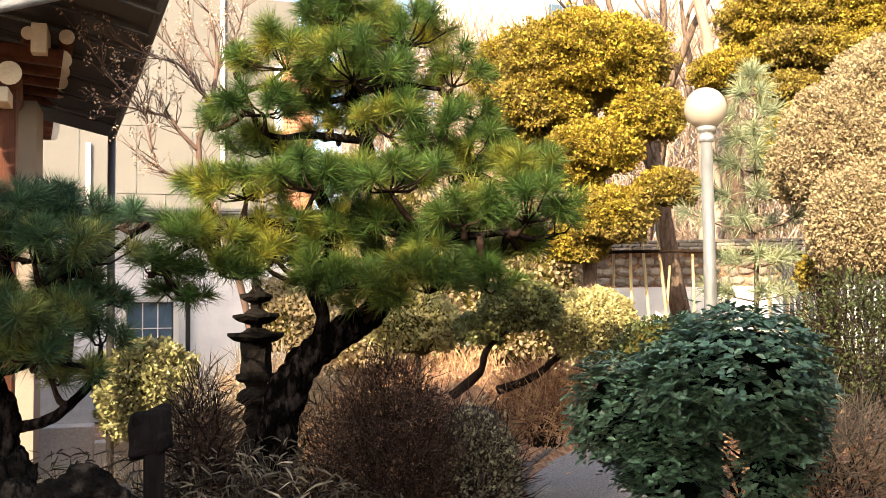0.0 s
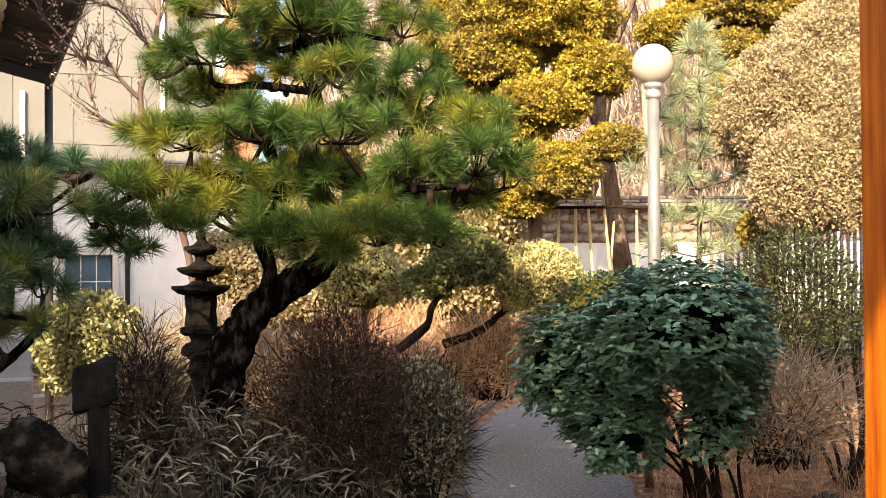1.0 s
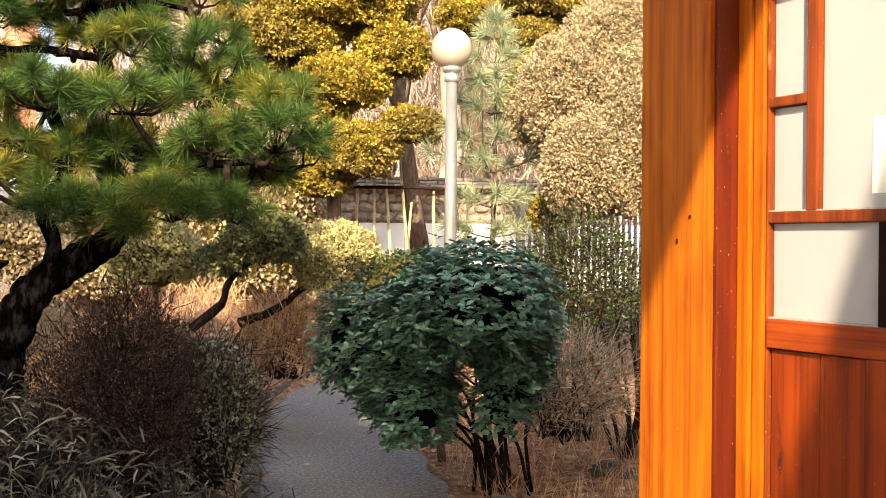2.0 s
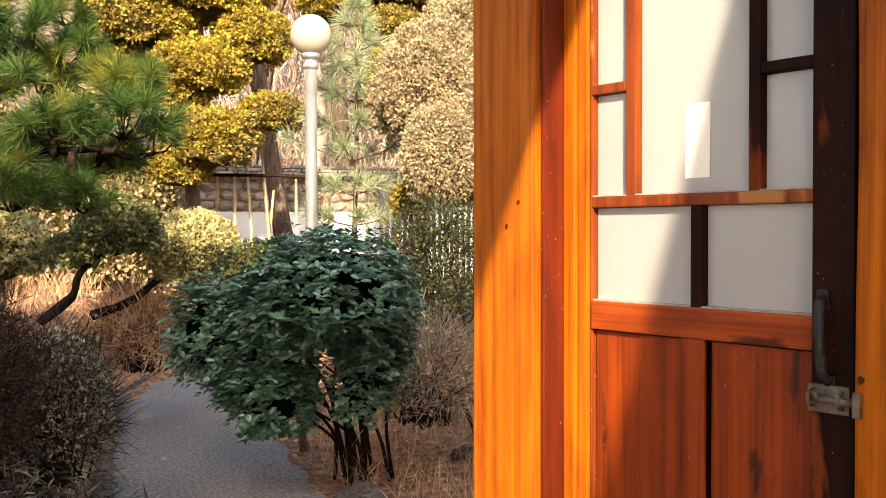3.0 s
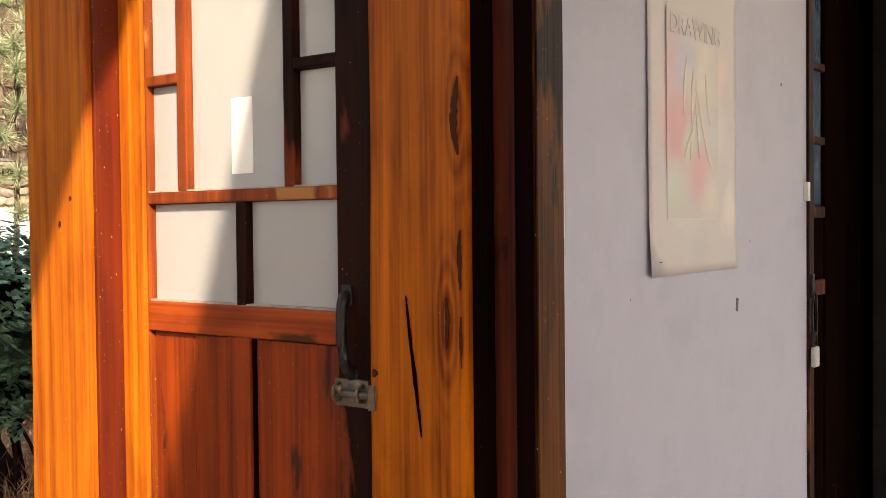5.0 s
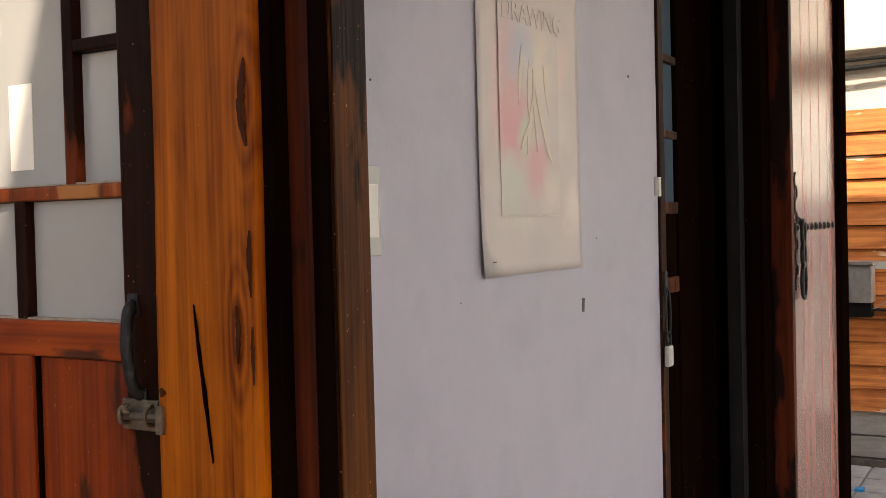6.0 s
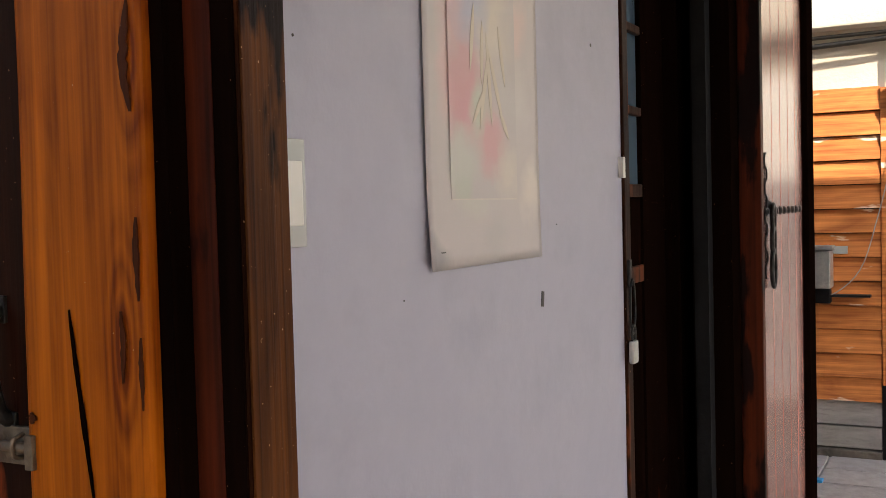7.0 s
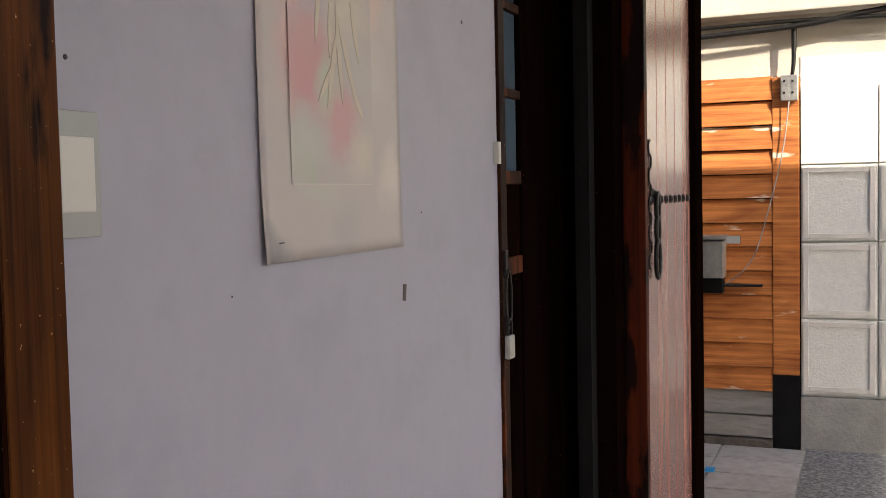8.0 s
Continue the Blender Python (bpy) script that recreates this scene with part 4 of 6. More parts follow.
part("corner_board", boxes((6.492, 6.53, 0.055, 0.183, 0.36, 1.863), bevel=0.004), M["plank"], shed)
part("corner_foot", boxes((6.494, 6.53, 0.053, 0.185, -0.02, 0.358)), M["black_paint"], shed, "black painted foot")
part("board", boxes((6.495, 6.53, 0.187, 2.2, 0.03, 0.142), bevel=0.003), M["plank_grey"], shed, "grey bare lowest board")
part("base", boxes((6.47, 6.54, 0.187, 2.2, -0.05, 0.022), bevel=0.004), M["stone"], shed)
part("upper_wall", boxes((6.535, 6.75, -3.0, 4.0, 1.865, 4.2)), M["plaster"], shed, "white rendered upper wall")
part("fascia", boxes((6.40, 6.55, -3.0, 4.0, 2.17, 2.27), bevel=0.01), M["plaster"], shed)
meter = thing("meter_box", "dented grey metal meter box on the boards", "meter box")
part("body", boxes((6.36, 6.49, 0.41, 0.58, 0.86, 1.05), bevel=0.006), M["steel"], meter)
part("lid", boxes((6.35, 6.49, 0.40, 0.59, 1.055, 1.075), bevel=0.004), M["steel"], meter)
part("bracket", boxes((6.47, 6.49, 0.34, 0.41, 1.03, 1.07), bevel=0.003), M["plate"], meter)
part("bracket_arm", boxes((6.42, 6.487, 0.23, 0.60, 0.812, 0.824), bevel=0.002), M["iron"], meter)
part("under_box", boxes((6.41, 6.487, 0.42, 0.60, 0.78, 0.857), bevel=0.004), M["black_paint"], meter, "black box under the meter")
sock = thing("junction_box", "grey square junction box with four screws", "junction box")
part("body", boxes((6.455, 6.492, 0.058, 0.14, 1.742, 1.868), bevel=0.004), M["steel"], sock)
for y in (0.078, 0.118):
    for z in (1.775, 1.832):
        part("screw", boxes((6.450, 6.457, y, y + 0.010, z, z + 0.010)), M["iron"], sock)
wire = thing("cables", "thin cables along the eave and down the boards", "cable")
bm = bmesh.new()
limb(bm, [(6.46, 0.10, 1.74), (6.47, 0.13, 1.5), (6.46, 0.20, 1.2), (6.45, 0.28, 0.95), (6.44, 0.42, 0.82), (6.45, 0.6, 0.78)], 0.003, 0.003, 6)
part("thin_cable", bm, M["slab"], wire, "pale thin cable", True)
bm = bmesh.new()
limb(bm, [(6.40, 2.2, 2.08), (6.42, 1.0, 2.07), (6.44, 0.1, 2.10), (6.44, -0.5, 2.16), (6.44, -1.5, 2.10)], 0.014, 0.014, 6)
limb(bm, [(6.42, 2.2, 2.11), (6.44, 1.0, 2.12), (6.45, 0.1, 2.13), (6.44, -0.5, 2.12), (6.44, -1.5, 2.16)], 0.010, 0.010, 6)
limb(bm, [(6.46, 0.075, 2.12), (6.46, 0.076, 2.0), (6.46, 0.078, 1.93), (6.465, 0.085, 1.868)], 0.014, 0.009, 6)
part("black_cable", bm, M["iron"], wire, smooth=True)
blockwall = thing("block_wall", "grey white cast block wall with framed panels", "wall", kind="structure")
part("backing", boxes((6.53, 6.75, -3.0, 0.05, -0.1, 1.96)), M["block"], blockwall)
part("plinth", boxes((6.49, 6.53, -3.0, 0.05, -0.05, 0.255), bevel=0.004), M["concrete"], blockwall)
for c in range(5):
    for r in range(5):
        y1, z0 = 0.048 - c * 0.36, 0.27 + r * 0.385
        if z0 + 0.37 > 2.17:
            continue
        part("block", boxes((6.50, 6.53, y1 - 0.354, y1, z0, z0 + 0.378), bevel=0.004), M["block"], blockwall)
        if r > 2:
            continue
        for a in ((y1 - 0.345, y1 - 0.318, z0 + 0.012, z0 + 0.366), (y1 - 0.036, y1 - 0.009, z0 + 0.012, z0 + 0.366),
                  (y1 - 0.318, y1 - 0.036, z0 + 0.339, z0 + 0.366), (y1 - 0.318, y1 - 0.036, z0 + 0.012, z0 + 0.039)):
            part("block_rim", boxes((6.490, 6.502, *a), bevel=0.003), M["white_wall"], blockwall)
litter_bit = part("plastic_scrap", boxes((5.9, 5.95, 0.40, 0.44, -0.009, 0.003)), material("blue plastic", [(0.02, 0.25, 0.6), (0.03, 0.3, 0.65)], bump=0))
tagged(litter_bit, "bright blue plastic scrap on the paving", "scrap")

# ---- unseen roofs overhead, added to shape the sunlight ----
def slab(name, pts, z0, z1, mat, label, thick=0.12):
    bm = bmesh.new()
    lo = [bm.verts.new((x, y, z0 + dz)) for x, y, dz in pts]
    hi = [bm.verts.new((x, y, z1 + dz)) for x, y, dz in pts]
    bm.faces.new(lo[::-1])
    bm.faces.new(hi)
    for k in range(len(pts)):
        bm.faces.new((lo[k], lo[(k + 1) % len(pts)], hi[(k + 1) % len(pts)], hi[k]))
    bmesh.ops.recalc_face_normals(bm, faces=bm.faces)
    return tagged(part(name, bm, mat), label, "roof", kind="structure")


# Plate edges follow the wanted shadow lines on post, door and boards.
slab("house_shade_roof", [(-0.6, -1.32, 0), (0.293, -0.546, 0), (1.75, 0.714, 0), (6.0, 0.85, 0), (6.0, 1.7, 0), (0.4, 1.7, 0), (-0.6, 0.2, 0)], 2.76, 2.9, M["rafter"], "unseen house roof plate added to shade post and door")
slab("passage_shade_roof", [(1.75, 0.71, 0), (1.75, 0.518, 0), (0.548, -0.721, 0), (-0.301, -1.596, 0), (-1.6, -2.935, 0), (-1.6, -4.3, 0), (4.92, -4.3, 0), (4.92, 0.80, 0)], 2.76, 2.9, M["rafter"], "unseen passage roof plate added to shade door, wall and yard")
# Unseen block, added so that its shadow covers the near garden.
shade_block = thing("garden_shade_block", "unseen tall pale block added to shade the garden", "building", kind="structure")
b0, b1 = Vector((-3.75, -5.36, 0)), Vector((-13.0, -2.0, 0))
bm = bmesh.new()
q = [b0, b1, b1 + Vector((-1.4, -3.7, 0)), b0 + Vector((-3.4, -2.6, 0))]
lo, hi = [bm.verts.new((p.x, p.y, -0.2)) for p in q], [bm.verts.new((p.x, p.y, 8.2)) for p in q]
bm.faces.new(hi)
bm.faces.new(lo[::-1])
for k in range(4):
    bm.faces.new((lo[k], lo[(k + 1) % 4], hi[(k + 1) % 4], hi[k]))
bmesh.ops.recalc_face_normals(bm, faces=bm.faces)
part("wall", bm, M["plaster"], shade_block)
# Unseen wall, added to limit the sky light on the lilac wall.
sky_block = part("wall_sky_block", boxes((-3.0, 9, -6.3, -6.1, -0.2, 2.2)), M["plaster"])
tagged(sky_block, "unseen plaster wall added to limit light on the lilac wall", "wall", kind="structure")

# ---- garden: trained pines ----
def pine(name, label, trunk, r0, r1, forks, pads, shoots, needles, length, width, mat, seed):
    """forks: limbs (points, radius); pads: (centre, (sx, sy, sz))."""
    ob = thing(name, label, "pine tree")
    bm = bmesh.new()
    bark_limb(bm, trunk, r0, r1, 40, 22, 0.22)
    for pts, r in forks:
        bark_limb(bm, pts, r, r * 0.45, 16, 12, 0.2)
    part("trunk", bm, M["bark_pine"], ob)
    nodes = [Vector(p) for p in spline(trunk, 4)][4:] + [Vector(p) for pts, r in forks for p in spline(pts, 4)[2:]]
    g, tw = Gather(), bmesh.new()
    for k, (c, s) in enumerate(pads):
        src = min(nodes, key=lambda q: (q - Vector(c) + Vector((0, 0, s[2] * 0.8))).length)
        count = max(5, int(shoots * (s[0] / 0.3) * (s[1] / 0.3)))
        pine_pad(g, tw, c, s, count, needles, length, width, src, seed + k)
    tagged(part("twig_growth", tw, M["bark_dark"], ob, smooth=True), kind="stuff")
    crownob = child("crown", g.mesh("crown"), mat, ob)
    return ob


def pads_of(rows):
    return [(c, (w, w * 0.95, h)) for c, w, h in rows]


main_pads = pads_of([
    ((1.32, 5.47, 3.01), 0.30, 0.12), ((1.67, 5.29, 2.89), 0.30, 0.16), ((1.00, 5.32, 2.72), 0.30, 0.15), ((1.32, 5.07, 2.62), 0.34, 0.16),
    ((1.91, 5.23, 2.66), 0.22, 0.17), ((0.77, 5.54, 2.72), 0.13, 0.10), ((0.88, 5.23, 2.43), 0.26, 0.12), ((1.30, 5.58, 2.50), 0.25, 0.10),
    ((1.48, 4.93, 2.30), 0.22, 0.14), ((1.75, 4.86, 2.24), 0.20, 0.16), ((2.14, 5.26, 2.33), 0.14, 0.11), ((1.50, 5.74, 2.98), 0.40, 0.16)])
main_pads += pads_of([
    ((1.09, 4.90, 2.01), 0.30, 0.15), ((1.43, 4.73, 2.00), 0.30, 0.15), ((0.77, 5.14, 1.99), 0.25, 0.14), ((0.57, 5.36, 2.01), 0.17, 0.12),
    ((2.18, 4.82, 2.07), 0.24, 0.15), ((1.78, 4.64, 1.83), 0.22, 0.15), ((2.10, 4.63, 1.85), 0.26, 0.16), ((1.81, 4.94, 2.07), 0.18, 0.14),
    ((0.49, 5.06, 1.76), 0.20, 0.12), ((0.31, 4.97, 1.58), 0.20, 0.09), ((0.95, 5.63, 2.28), 0.28, 0.10), ((0.63, 5.66, 2.40), 0.11, 0.09)])
main_pads += pads_of([
    ((1.61, 4.69, 1.50), 0.28, 0.15), ((1.94, 4.80, 1.50), 0.17, 0.13), ((1.14, 5.00, 1.51), 0.22, 0.15), ((0.66, 5.05, 1.57), 0.22, 0.10),
    ((0.47, 5.06, 1.44), 0.18, 0.08), ((2.35, 4.86, 1.80), 0.14, 0.14), ((1.63, 5.20, 1.67), 0.24, 0.14), ((0.96, 5.43, 1.68), 0.24, 0.13), ((1.47, 5.65, 1.86), 0.30, 0.14),
    ((1.92, 5.33, 1.71), 0.26, 0.13), ((2.13, 5.15, 1.70), 0.20, 0.12), ((1.41, 5.05, 1.42), 0.16, 0.12)])
main_pads += pads_of([((1.19, 5.50, 2.60), 0.18, 0.10), ((1.46, 5.55, 2.66), 0.20, 0.10), ((1.70, 5.42, 2.62), 0.20, 0.12), ((1.30, 5.45, 2.34), 0.20, 0.09), ((1.52, 5.40, 2.40), 0.16, 0.10),
                      ((1.64, 5.30, 2.50), 0.18, 0.10), ((1.08, 5.40, 2.12), 0.20, 0.10), ((1.40, 5.35, 2.12), 0.20, 0.10), ((1.76, 5.30, 2.16), 0.20, 0.11), ((2.05, 5.30, 2.46), 0.14, 0.10), ((1.95, 4.95, 2.20), 0.18, 0.11)])
main_pads += pads_of([
    ((0.95, 5.10, 1.79), 0.20, 0.10), ((1.20, 5.00, 1.71), 0.17, 0.10), ((1.42, 4.95, 1.80), 0.20, 0.10), ((1.65, 4.80, 1.64), 0.17, 0.10),
    ((1.93, 4.85, 1.56), 0.20, 0.10), ((1.48, 4.85, 1.42), 0.17, 0.10), ((1.27, 4.95, 1.51), 0.20, 0.10), ((1.84, 4.75, 1.80), 0.17, 0.10),
    ((2.22, 4.95, 1.69), 0.20, 0.10), ((0.87, 5.10, 1.61), 0.17, 0.10), ((0.64, 5.10, 1.71), 0.20, 0.10), ((1.14, 5.20, 1.99), 0.17, 0.10)])
pine("pine_tree", "trained garden pine with a dark leaning trunk and tufted pads",
     [(0.89, 5.33, 0.01), (0.93, 5.33, 0.48), (0.98, 5.32, 0.83), (1.11, 5.30, 1.08), (1.30, 5.27, 1.23), (1.48, 5.29, 1.35), (1.50, 5.33, 1.58), (1.41, 5.35, 1.86), (1.45, 5.34, 2.20), (1.36, 5.36, 2.52), (1.39, 5.36, 2.84)],
     0.125, 0.02,
     [([(1.15, 5.30, 1.11), (1.18, 5.24, 1.31), (1.12, 5.20, 1.49), (1.23, 5.18, 1.69), (1.17, 5.19, 1.96)], 0.05),
      ([(1.21, 5.19, 1.69), (1.02, 5.17, 1.78), (0.75, 5.14, 1.79), (0.50, 5.06, 1.68), (0.31, 4.97, 1.54)], 0.03),
      ([(1.41, 5.35, 1.86), (1.58, 5.01, 1.77), (1.75, 4.75, 1.70), (2.02, 4.66, 1.72)], 0.035),
      ([(1.43, 5.35, 2.27), (1.17, 5.40, 2.30), (0.90, 5.43, 2.31), (0.75, 5.45, 2.63)], 0.025),
      ([(1.36, 5.36, 2.52), (1.56, 5.12, 2.54), (1.79, 5.05, 2.51)], 0.022),
      ([(1.45, 5.34, 2.11), (1.67, 5.09, 2.11), (1.95, 4.90, 2.03)], 0.025)],
     main_pads, 28, 190, 0.118, 0.0028, M["needle"], 3)

left_pads = pads_of([
    ((-0.26, 4.43, 1.80), 0.22, 0.12), ((-0.08, 4.65, 1.80), 0.24, 0.12), ((-0.16, 4.34, 1.63), 0.28, 0.14), ((0.16, 5.06, 1.80), 0.17, 0.09), ((0.03, 4.46, 1.61), 0.22, 0.12),
    ((-0.43, 4.41, 1.70), 0.25, 0.15), ((-0.21, 4.24, 1.33), 0.22, 0.10), ((-0.01, 4.36, 1.33), 0.20, 0.10), ((0.10, 4.46, 1.25), 0.12, 0.08), ((-0.15, 4.24, 1.19), 0.20, 0.08),
    ((-0.37, 4.21, 1.38), 0.25, 0.12), ((-0.05, 4.65, 1.48), 0.20, 0.10), ((-0.59, 4.38, 1.54), 0.3, 0.2), ((-0.09, 4.35, 1.10), 0.11, 0.06), ((0.14, 4.56, 1.42), 0.14, 0.07), ((0.08, 4.36, 1.10), 0.07, 0.04)])
pine("pine_tree", "low blue-green garden pine with spreading dark pads",
     [(-0.41, 4.41, 0.33), (-0.35, 4.42, 0.64), (-0.27, 4.43, 0.89), (-0.34, 4.42, 1.10), (-0.23, 4.44, 1.33), (-0.28, 4.43, 1.54), (-0.24, 4.43, 1.73)], 0.09, 0.02,
     [([(-0.25, 4.43, 0.87), (-0.09, 4.35, 0.91), (0.04, 4.36, 1.02), (0.10, 4.36, 1.09)], 0.028), ([(-0.25, 4.43, 1.33), (-0.08, 4.45, 1.47), (0.09, 4.56, 1.57), (0.28, 4.87, 1.75)], 0.02),
      ([(-0.29, 4.43, 1.10), (-0.10, 4.25, 1.15), (0.05, 4.26, 1.12)], 0.018)],
     left_pads, 32, 180, 0.110, 0.0028, M["needle_dark"], 50)

# Young silvery pine by the lamp.
yp = thing("young_pine", "slim young pine with pale silvery needle whorls", "pine tree")
bm = bmesh.new()
top, foot = Vector((4.68, 6.56, 3.09)), Vector((4.63, 6.59, 1.26))
foot.z = 0.4
limb(bm, [foot, foot.lerp(top, 0.5) + Vector((0.03, 0, 0)), top], 0.028, 0.008, 8, 0.003)
g = Gather()
for h, reach, arms in ((0.36, 0.34, 5), (0.45, 0.30, 5), (0.55, 0.50, 6), (0.63, 0.34, 5), (0.72, 0.28, 6), (0.80, 0.24, 5), (0.87, 0.17, 5), (0.94, 0.10, 5), (1.0, 0.03, 3)):
    p = foot.lerp(top, h)
    for j in range(arms):
        a = j * 2 * math.pi / arms + h * 9 + rng.normal() * 0.25
        q = p + Vector((math.cos(a), math.sin(a), 0.25 + 0.2 * rng.random())) * reach * rng.uniform(0.75, 1.1)
        tube(bm, [p, p.lerp(q, 0.5) - Vector((0, 0, 0.02)), q], [0.007, 0.005, 0.003], 5)
        for t in ((0.7, 1.0) if reach > 0.2 else (1.0,)):
            tuft(g, p.lerp(q, t), unit(np.array(q - p) + np.array([0, 0, 0.05])), 90, 0.165, 0.0044, 0.85)
part("trunk", bm, M["bark"], yp, smooth=True)
child("crown", g.mesh("crown"), M["needle_pale"], yp)


# ---- clipped shrubs and cloud-pruned trees ----
def clipped(name, label, clumps, mat, leaf, density, seed, stems=(), bark="bark", low=-0.75, inner="inner", freq=2.2, amount=0.2, broad=0.8, depth=0.2):
    """A shrub or cloud-pruned tree: stems (points, radius) and leafy clumps (centre, size)."""
    ob = thing(name, label, "tree" if len(clumps) > 2 else "shrub")
    if not stems:
        stems = [([(c[0], c[1], ground_height(c[0], c[1]) - 0.05), (c[0] + 0.03, c[1], (c[2] + ground_height(c[0], c[1])) / 2), c], 0.03) for c, _ in clumps]
    for k, (pts, r) in enumerate(stems):
        bm = bmesh.new()
        limb(bm, pts, r, r * 0.5, 9, r * 0.25, 5)
        part("trunk" if k == 0 else "branch", bm, M[bark], ob, smooth=True)
    g, cb = Gather(), bmesh.new()
    for k, (c, s) in enumerate(clumps):
        area = s[0] * s[1] + s[0] * s[2] + s[1] * s[2]
        crown(g, c, s, int(density * area), leaf, seed + k * 3.3, low, depth, broad, freq, amount)
        # Solid core, coloured darker to hold the shade behind the leaves.
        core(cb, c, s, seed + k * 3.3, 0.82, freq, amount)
    part("shaded_core", cb, M[inner], ob, smooth=True)
    child("crown", g.mesh("crown"), mat, ob)
    return ob


def clumps_of(rows):
    return [(c, (w, w * 0.9, h)) for c, w, h in rows]


clipped("cloud_pruned_tree", "golden green cloud-pruned tree with rounded tiers", clumps_of([
    ((4.05, 8.26, 3.53), 0.78, 0.42), ((3.62, 8.23, 3.14), 0.45, 0.30), ((4.46, 7.84, 3.00), 0.34, 0.26), ((3.50, 8.70, 3.52), 0.35, 0.32), ((3.96, 7.87, 2.69), 0.40, 0.24), ((3.82, 8.04, 2.54), 0.33, 0.24),
    ((4.50, 7.59, 2.33), 0.27, 0.17), ((4.01, 7.73, 2.09), 0.38, 0.26), ((3.81, 7.93, 1.87), 0.26, 0.18), ((3.56, 8.46, 2.79), 0.32, 0.22)]),
    M["yew"], 0.027, 48000, 1, [([(3.99, 8.07, 0.87), (4.00, 8.07, 1.55), (3.99, 8.07, 2.15), (4.09, 8.14, 2.96), (4.05, 8.26, 3.50)], 0.075), ([(4.01, 8.06, 2.40), (4.31, 7.92, 2.73), (4.46, 7.84, 2.92)], 0.03), ([(3.99, 8.07, 1.95), (4.25, 7.84, 2.23), (4.46, 7.62, 2.31)], 0.025)], freq=3.5, amount=0.25)
clipped("cloud_pruned_tree", "golden green cloud-pruned tree with gappy dark branches", clumps_of([
    ((6.19, 8.19, 4.06), 0.66, 0.30), ((6.73, 7.78, 4.07), 0.40, 0.34), ((5.64, 8.31, 3.54), 0.42, 0.22), ((6.15, 7.97, 3.68), 0.55, 0.22), ((6.00, 7.95, 3.30), 0.34, 0.20),
    ((6.03, 7.81, 2.90), 0.34, 0.30), ((6.69, 7.56, 3.61), 0.30, 0.24), ((7.03, 7.66, 3.84), 0.5, 0.4), ((5.85, 7.94, 2.68), 0.25, 0.2)]),
    M["yew"], 0.027, 46000, 21, [([(6.34, 7.96, 0.92), (6.36, 7.94, 2.59), (6.42, 7.89, 3.38), (6.40, 8.04, 4.01)], 0.08), ([(6.40, 7.91, 3.17), (6.63, 7.73, 3.41), (6.69, 7.55, 3.63)], 0.035), ([(6.40, 7.91, 3.39), (6.07, 8.03, 3.56), (5.68, 8.29, 3.49)], 0.03)], bark="bark_dark", freq=3.5, amount=0.25)
clipped("clipped_shrub", "large rounded tan-green clipped shrub in winter colour", clumps_of([
    ((4.99, 5.84, 2.43), 0.50, 0.50), ((4.83, 5.46, 1.85), 0.42, 0.42), ((4.90, 6.16, 2.31), 0.34, 0.30), ((5.35, 5.80, 2.76), 0.5, 0.45), ((5.49, 5.41, 2.11), 0.75, 0.75)]),
    M["box_tan"], 0.020, 58000, 41, [([(4.84, 5.95, 0.94), (4.81, 5.98, 1.57), (4.87, 5.94, 1.96)], 0.05)], bark="bark_dark", freq=3.0, amount=0.16, inner="inner_tan")
clipped("clipped_shrub", "pale green ball-shaped clipped shrub on a bent stem", [((3.32, 6.51, 1.19), (0.31, 0.30, 0.28))], M["box_green"], 0.024, 62000, 61,
        [([(2.71, 6.86, 0.75), (2.92, 6.73, 0.84), (3.07, 6.62, 0.98), (3.27, 6.53, 1.12)], 0.035)], bark="bark_dark", freq=3, amount=0.12)
clipped("clipped_shrub", "dark green clipped shrub with pale new leaves", [((2.73, 6.43, 1.34), (0.27, 0.28, 0.20)), ((2.50, 6.61, 1.19), (0.17, 0.2, 0.12))], M["box_mid"], 0.030, 24000, 71,
        [([(2.31, 6.67, 0.74), (2.48, 6.57, 0.90), (2.51, 6.51, 1.05), (2.65, 6.45, 1.21)], 0.035)], bark="bark_dark", freq=3, amount=0.2)
clipped("clipped_shrub", "yellow-green clipped shrub lit by the sun", [((2.25, 7.42, 1.22), (0.36, 0.33, 0.26))], M["box_green"], 0.032, 18000, 81, [], freq=3, amount=0.2)
clipped("hedge", "tan winter hedge along the back of the garden", [((2.16, 10.20, 1.27), (0.6, 0.5, 0.75)), ((3.14, 10.28, 1.38), (0.8, 0.5, 0.9)), ((3.98, 9.80, 1.43), (0.7, 0.5, 0.9)), ((3.95, 10.77, 2.01), (0.8, 0.5, 0.8)), ((2.97, 11.36, 2.11), (0.7, 0.5, 0.7))], M["box_tan"], 0.05, 5200, 88, [], freq=3, amount=0.35)
clipped("clipped_shrub", "golden shrub behind the stone lantern", [((1.44, 8.79, 1.27), (0.30, 0.3, 0.36)), ((2.15, 8.98, 1.08), (0.5, 0.4, 0.3))], M["box_tan"], 0.034, 14000, 85, [], freq=3, amount=0.25)
clipped("clipped_shrub", "variegated yellow-green shrub in sun by the wall", [((0.29, 8.67, 0.76), (0.41, 0.38, 0.36)), ((0.27, 8.67, 0.50), (0.34, 0.3, 0.25))], M["variegated"], 0.042, 20000, 91, [], freq=3, amount=0.2, broad=0.7)
clipped("clipped_shrub", "dark dome of fine foliage behind the broad bush", [((3.33, 5.50, 1.05), (0.34, 0.3, 0.22))], M["box_dark"], 0.024, 14000, 95, [([(3.66, 5.62, -0.1), (3.56, 5.58, 0.4), (3.36, 5.52, 0.95)], 0.03)], freq=3, amount=0.15)
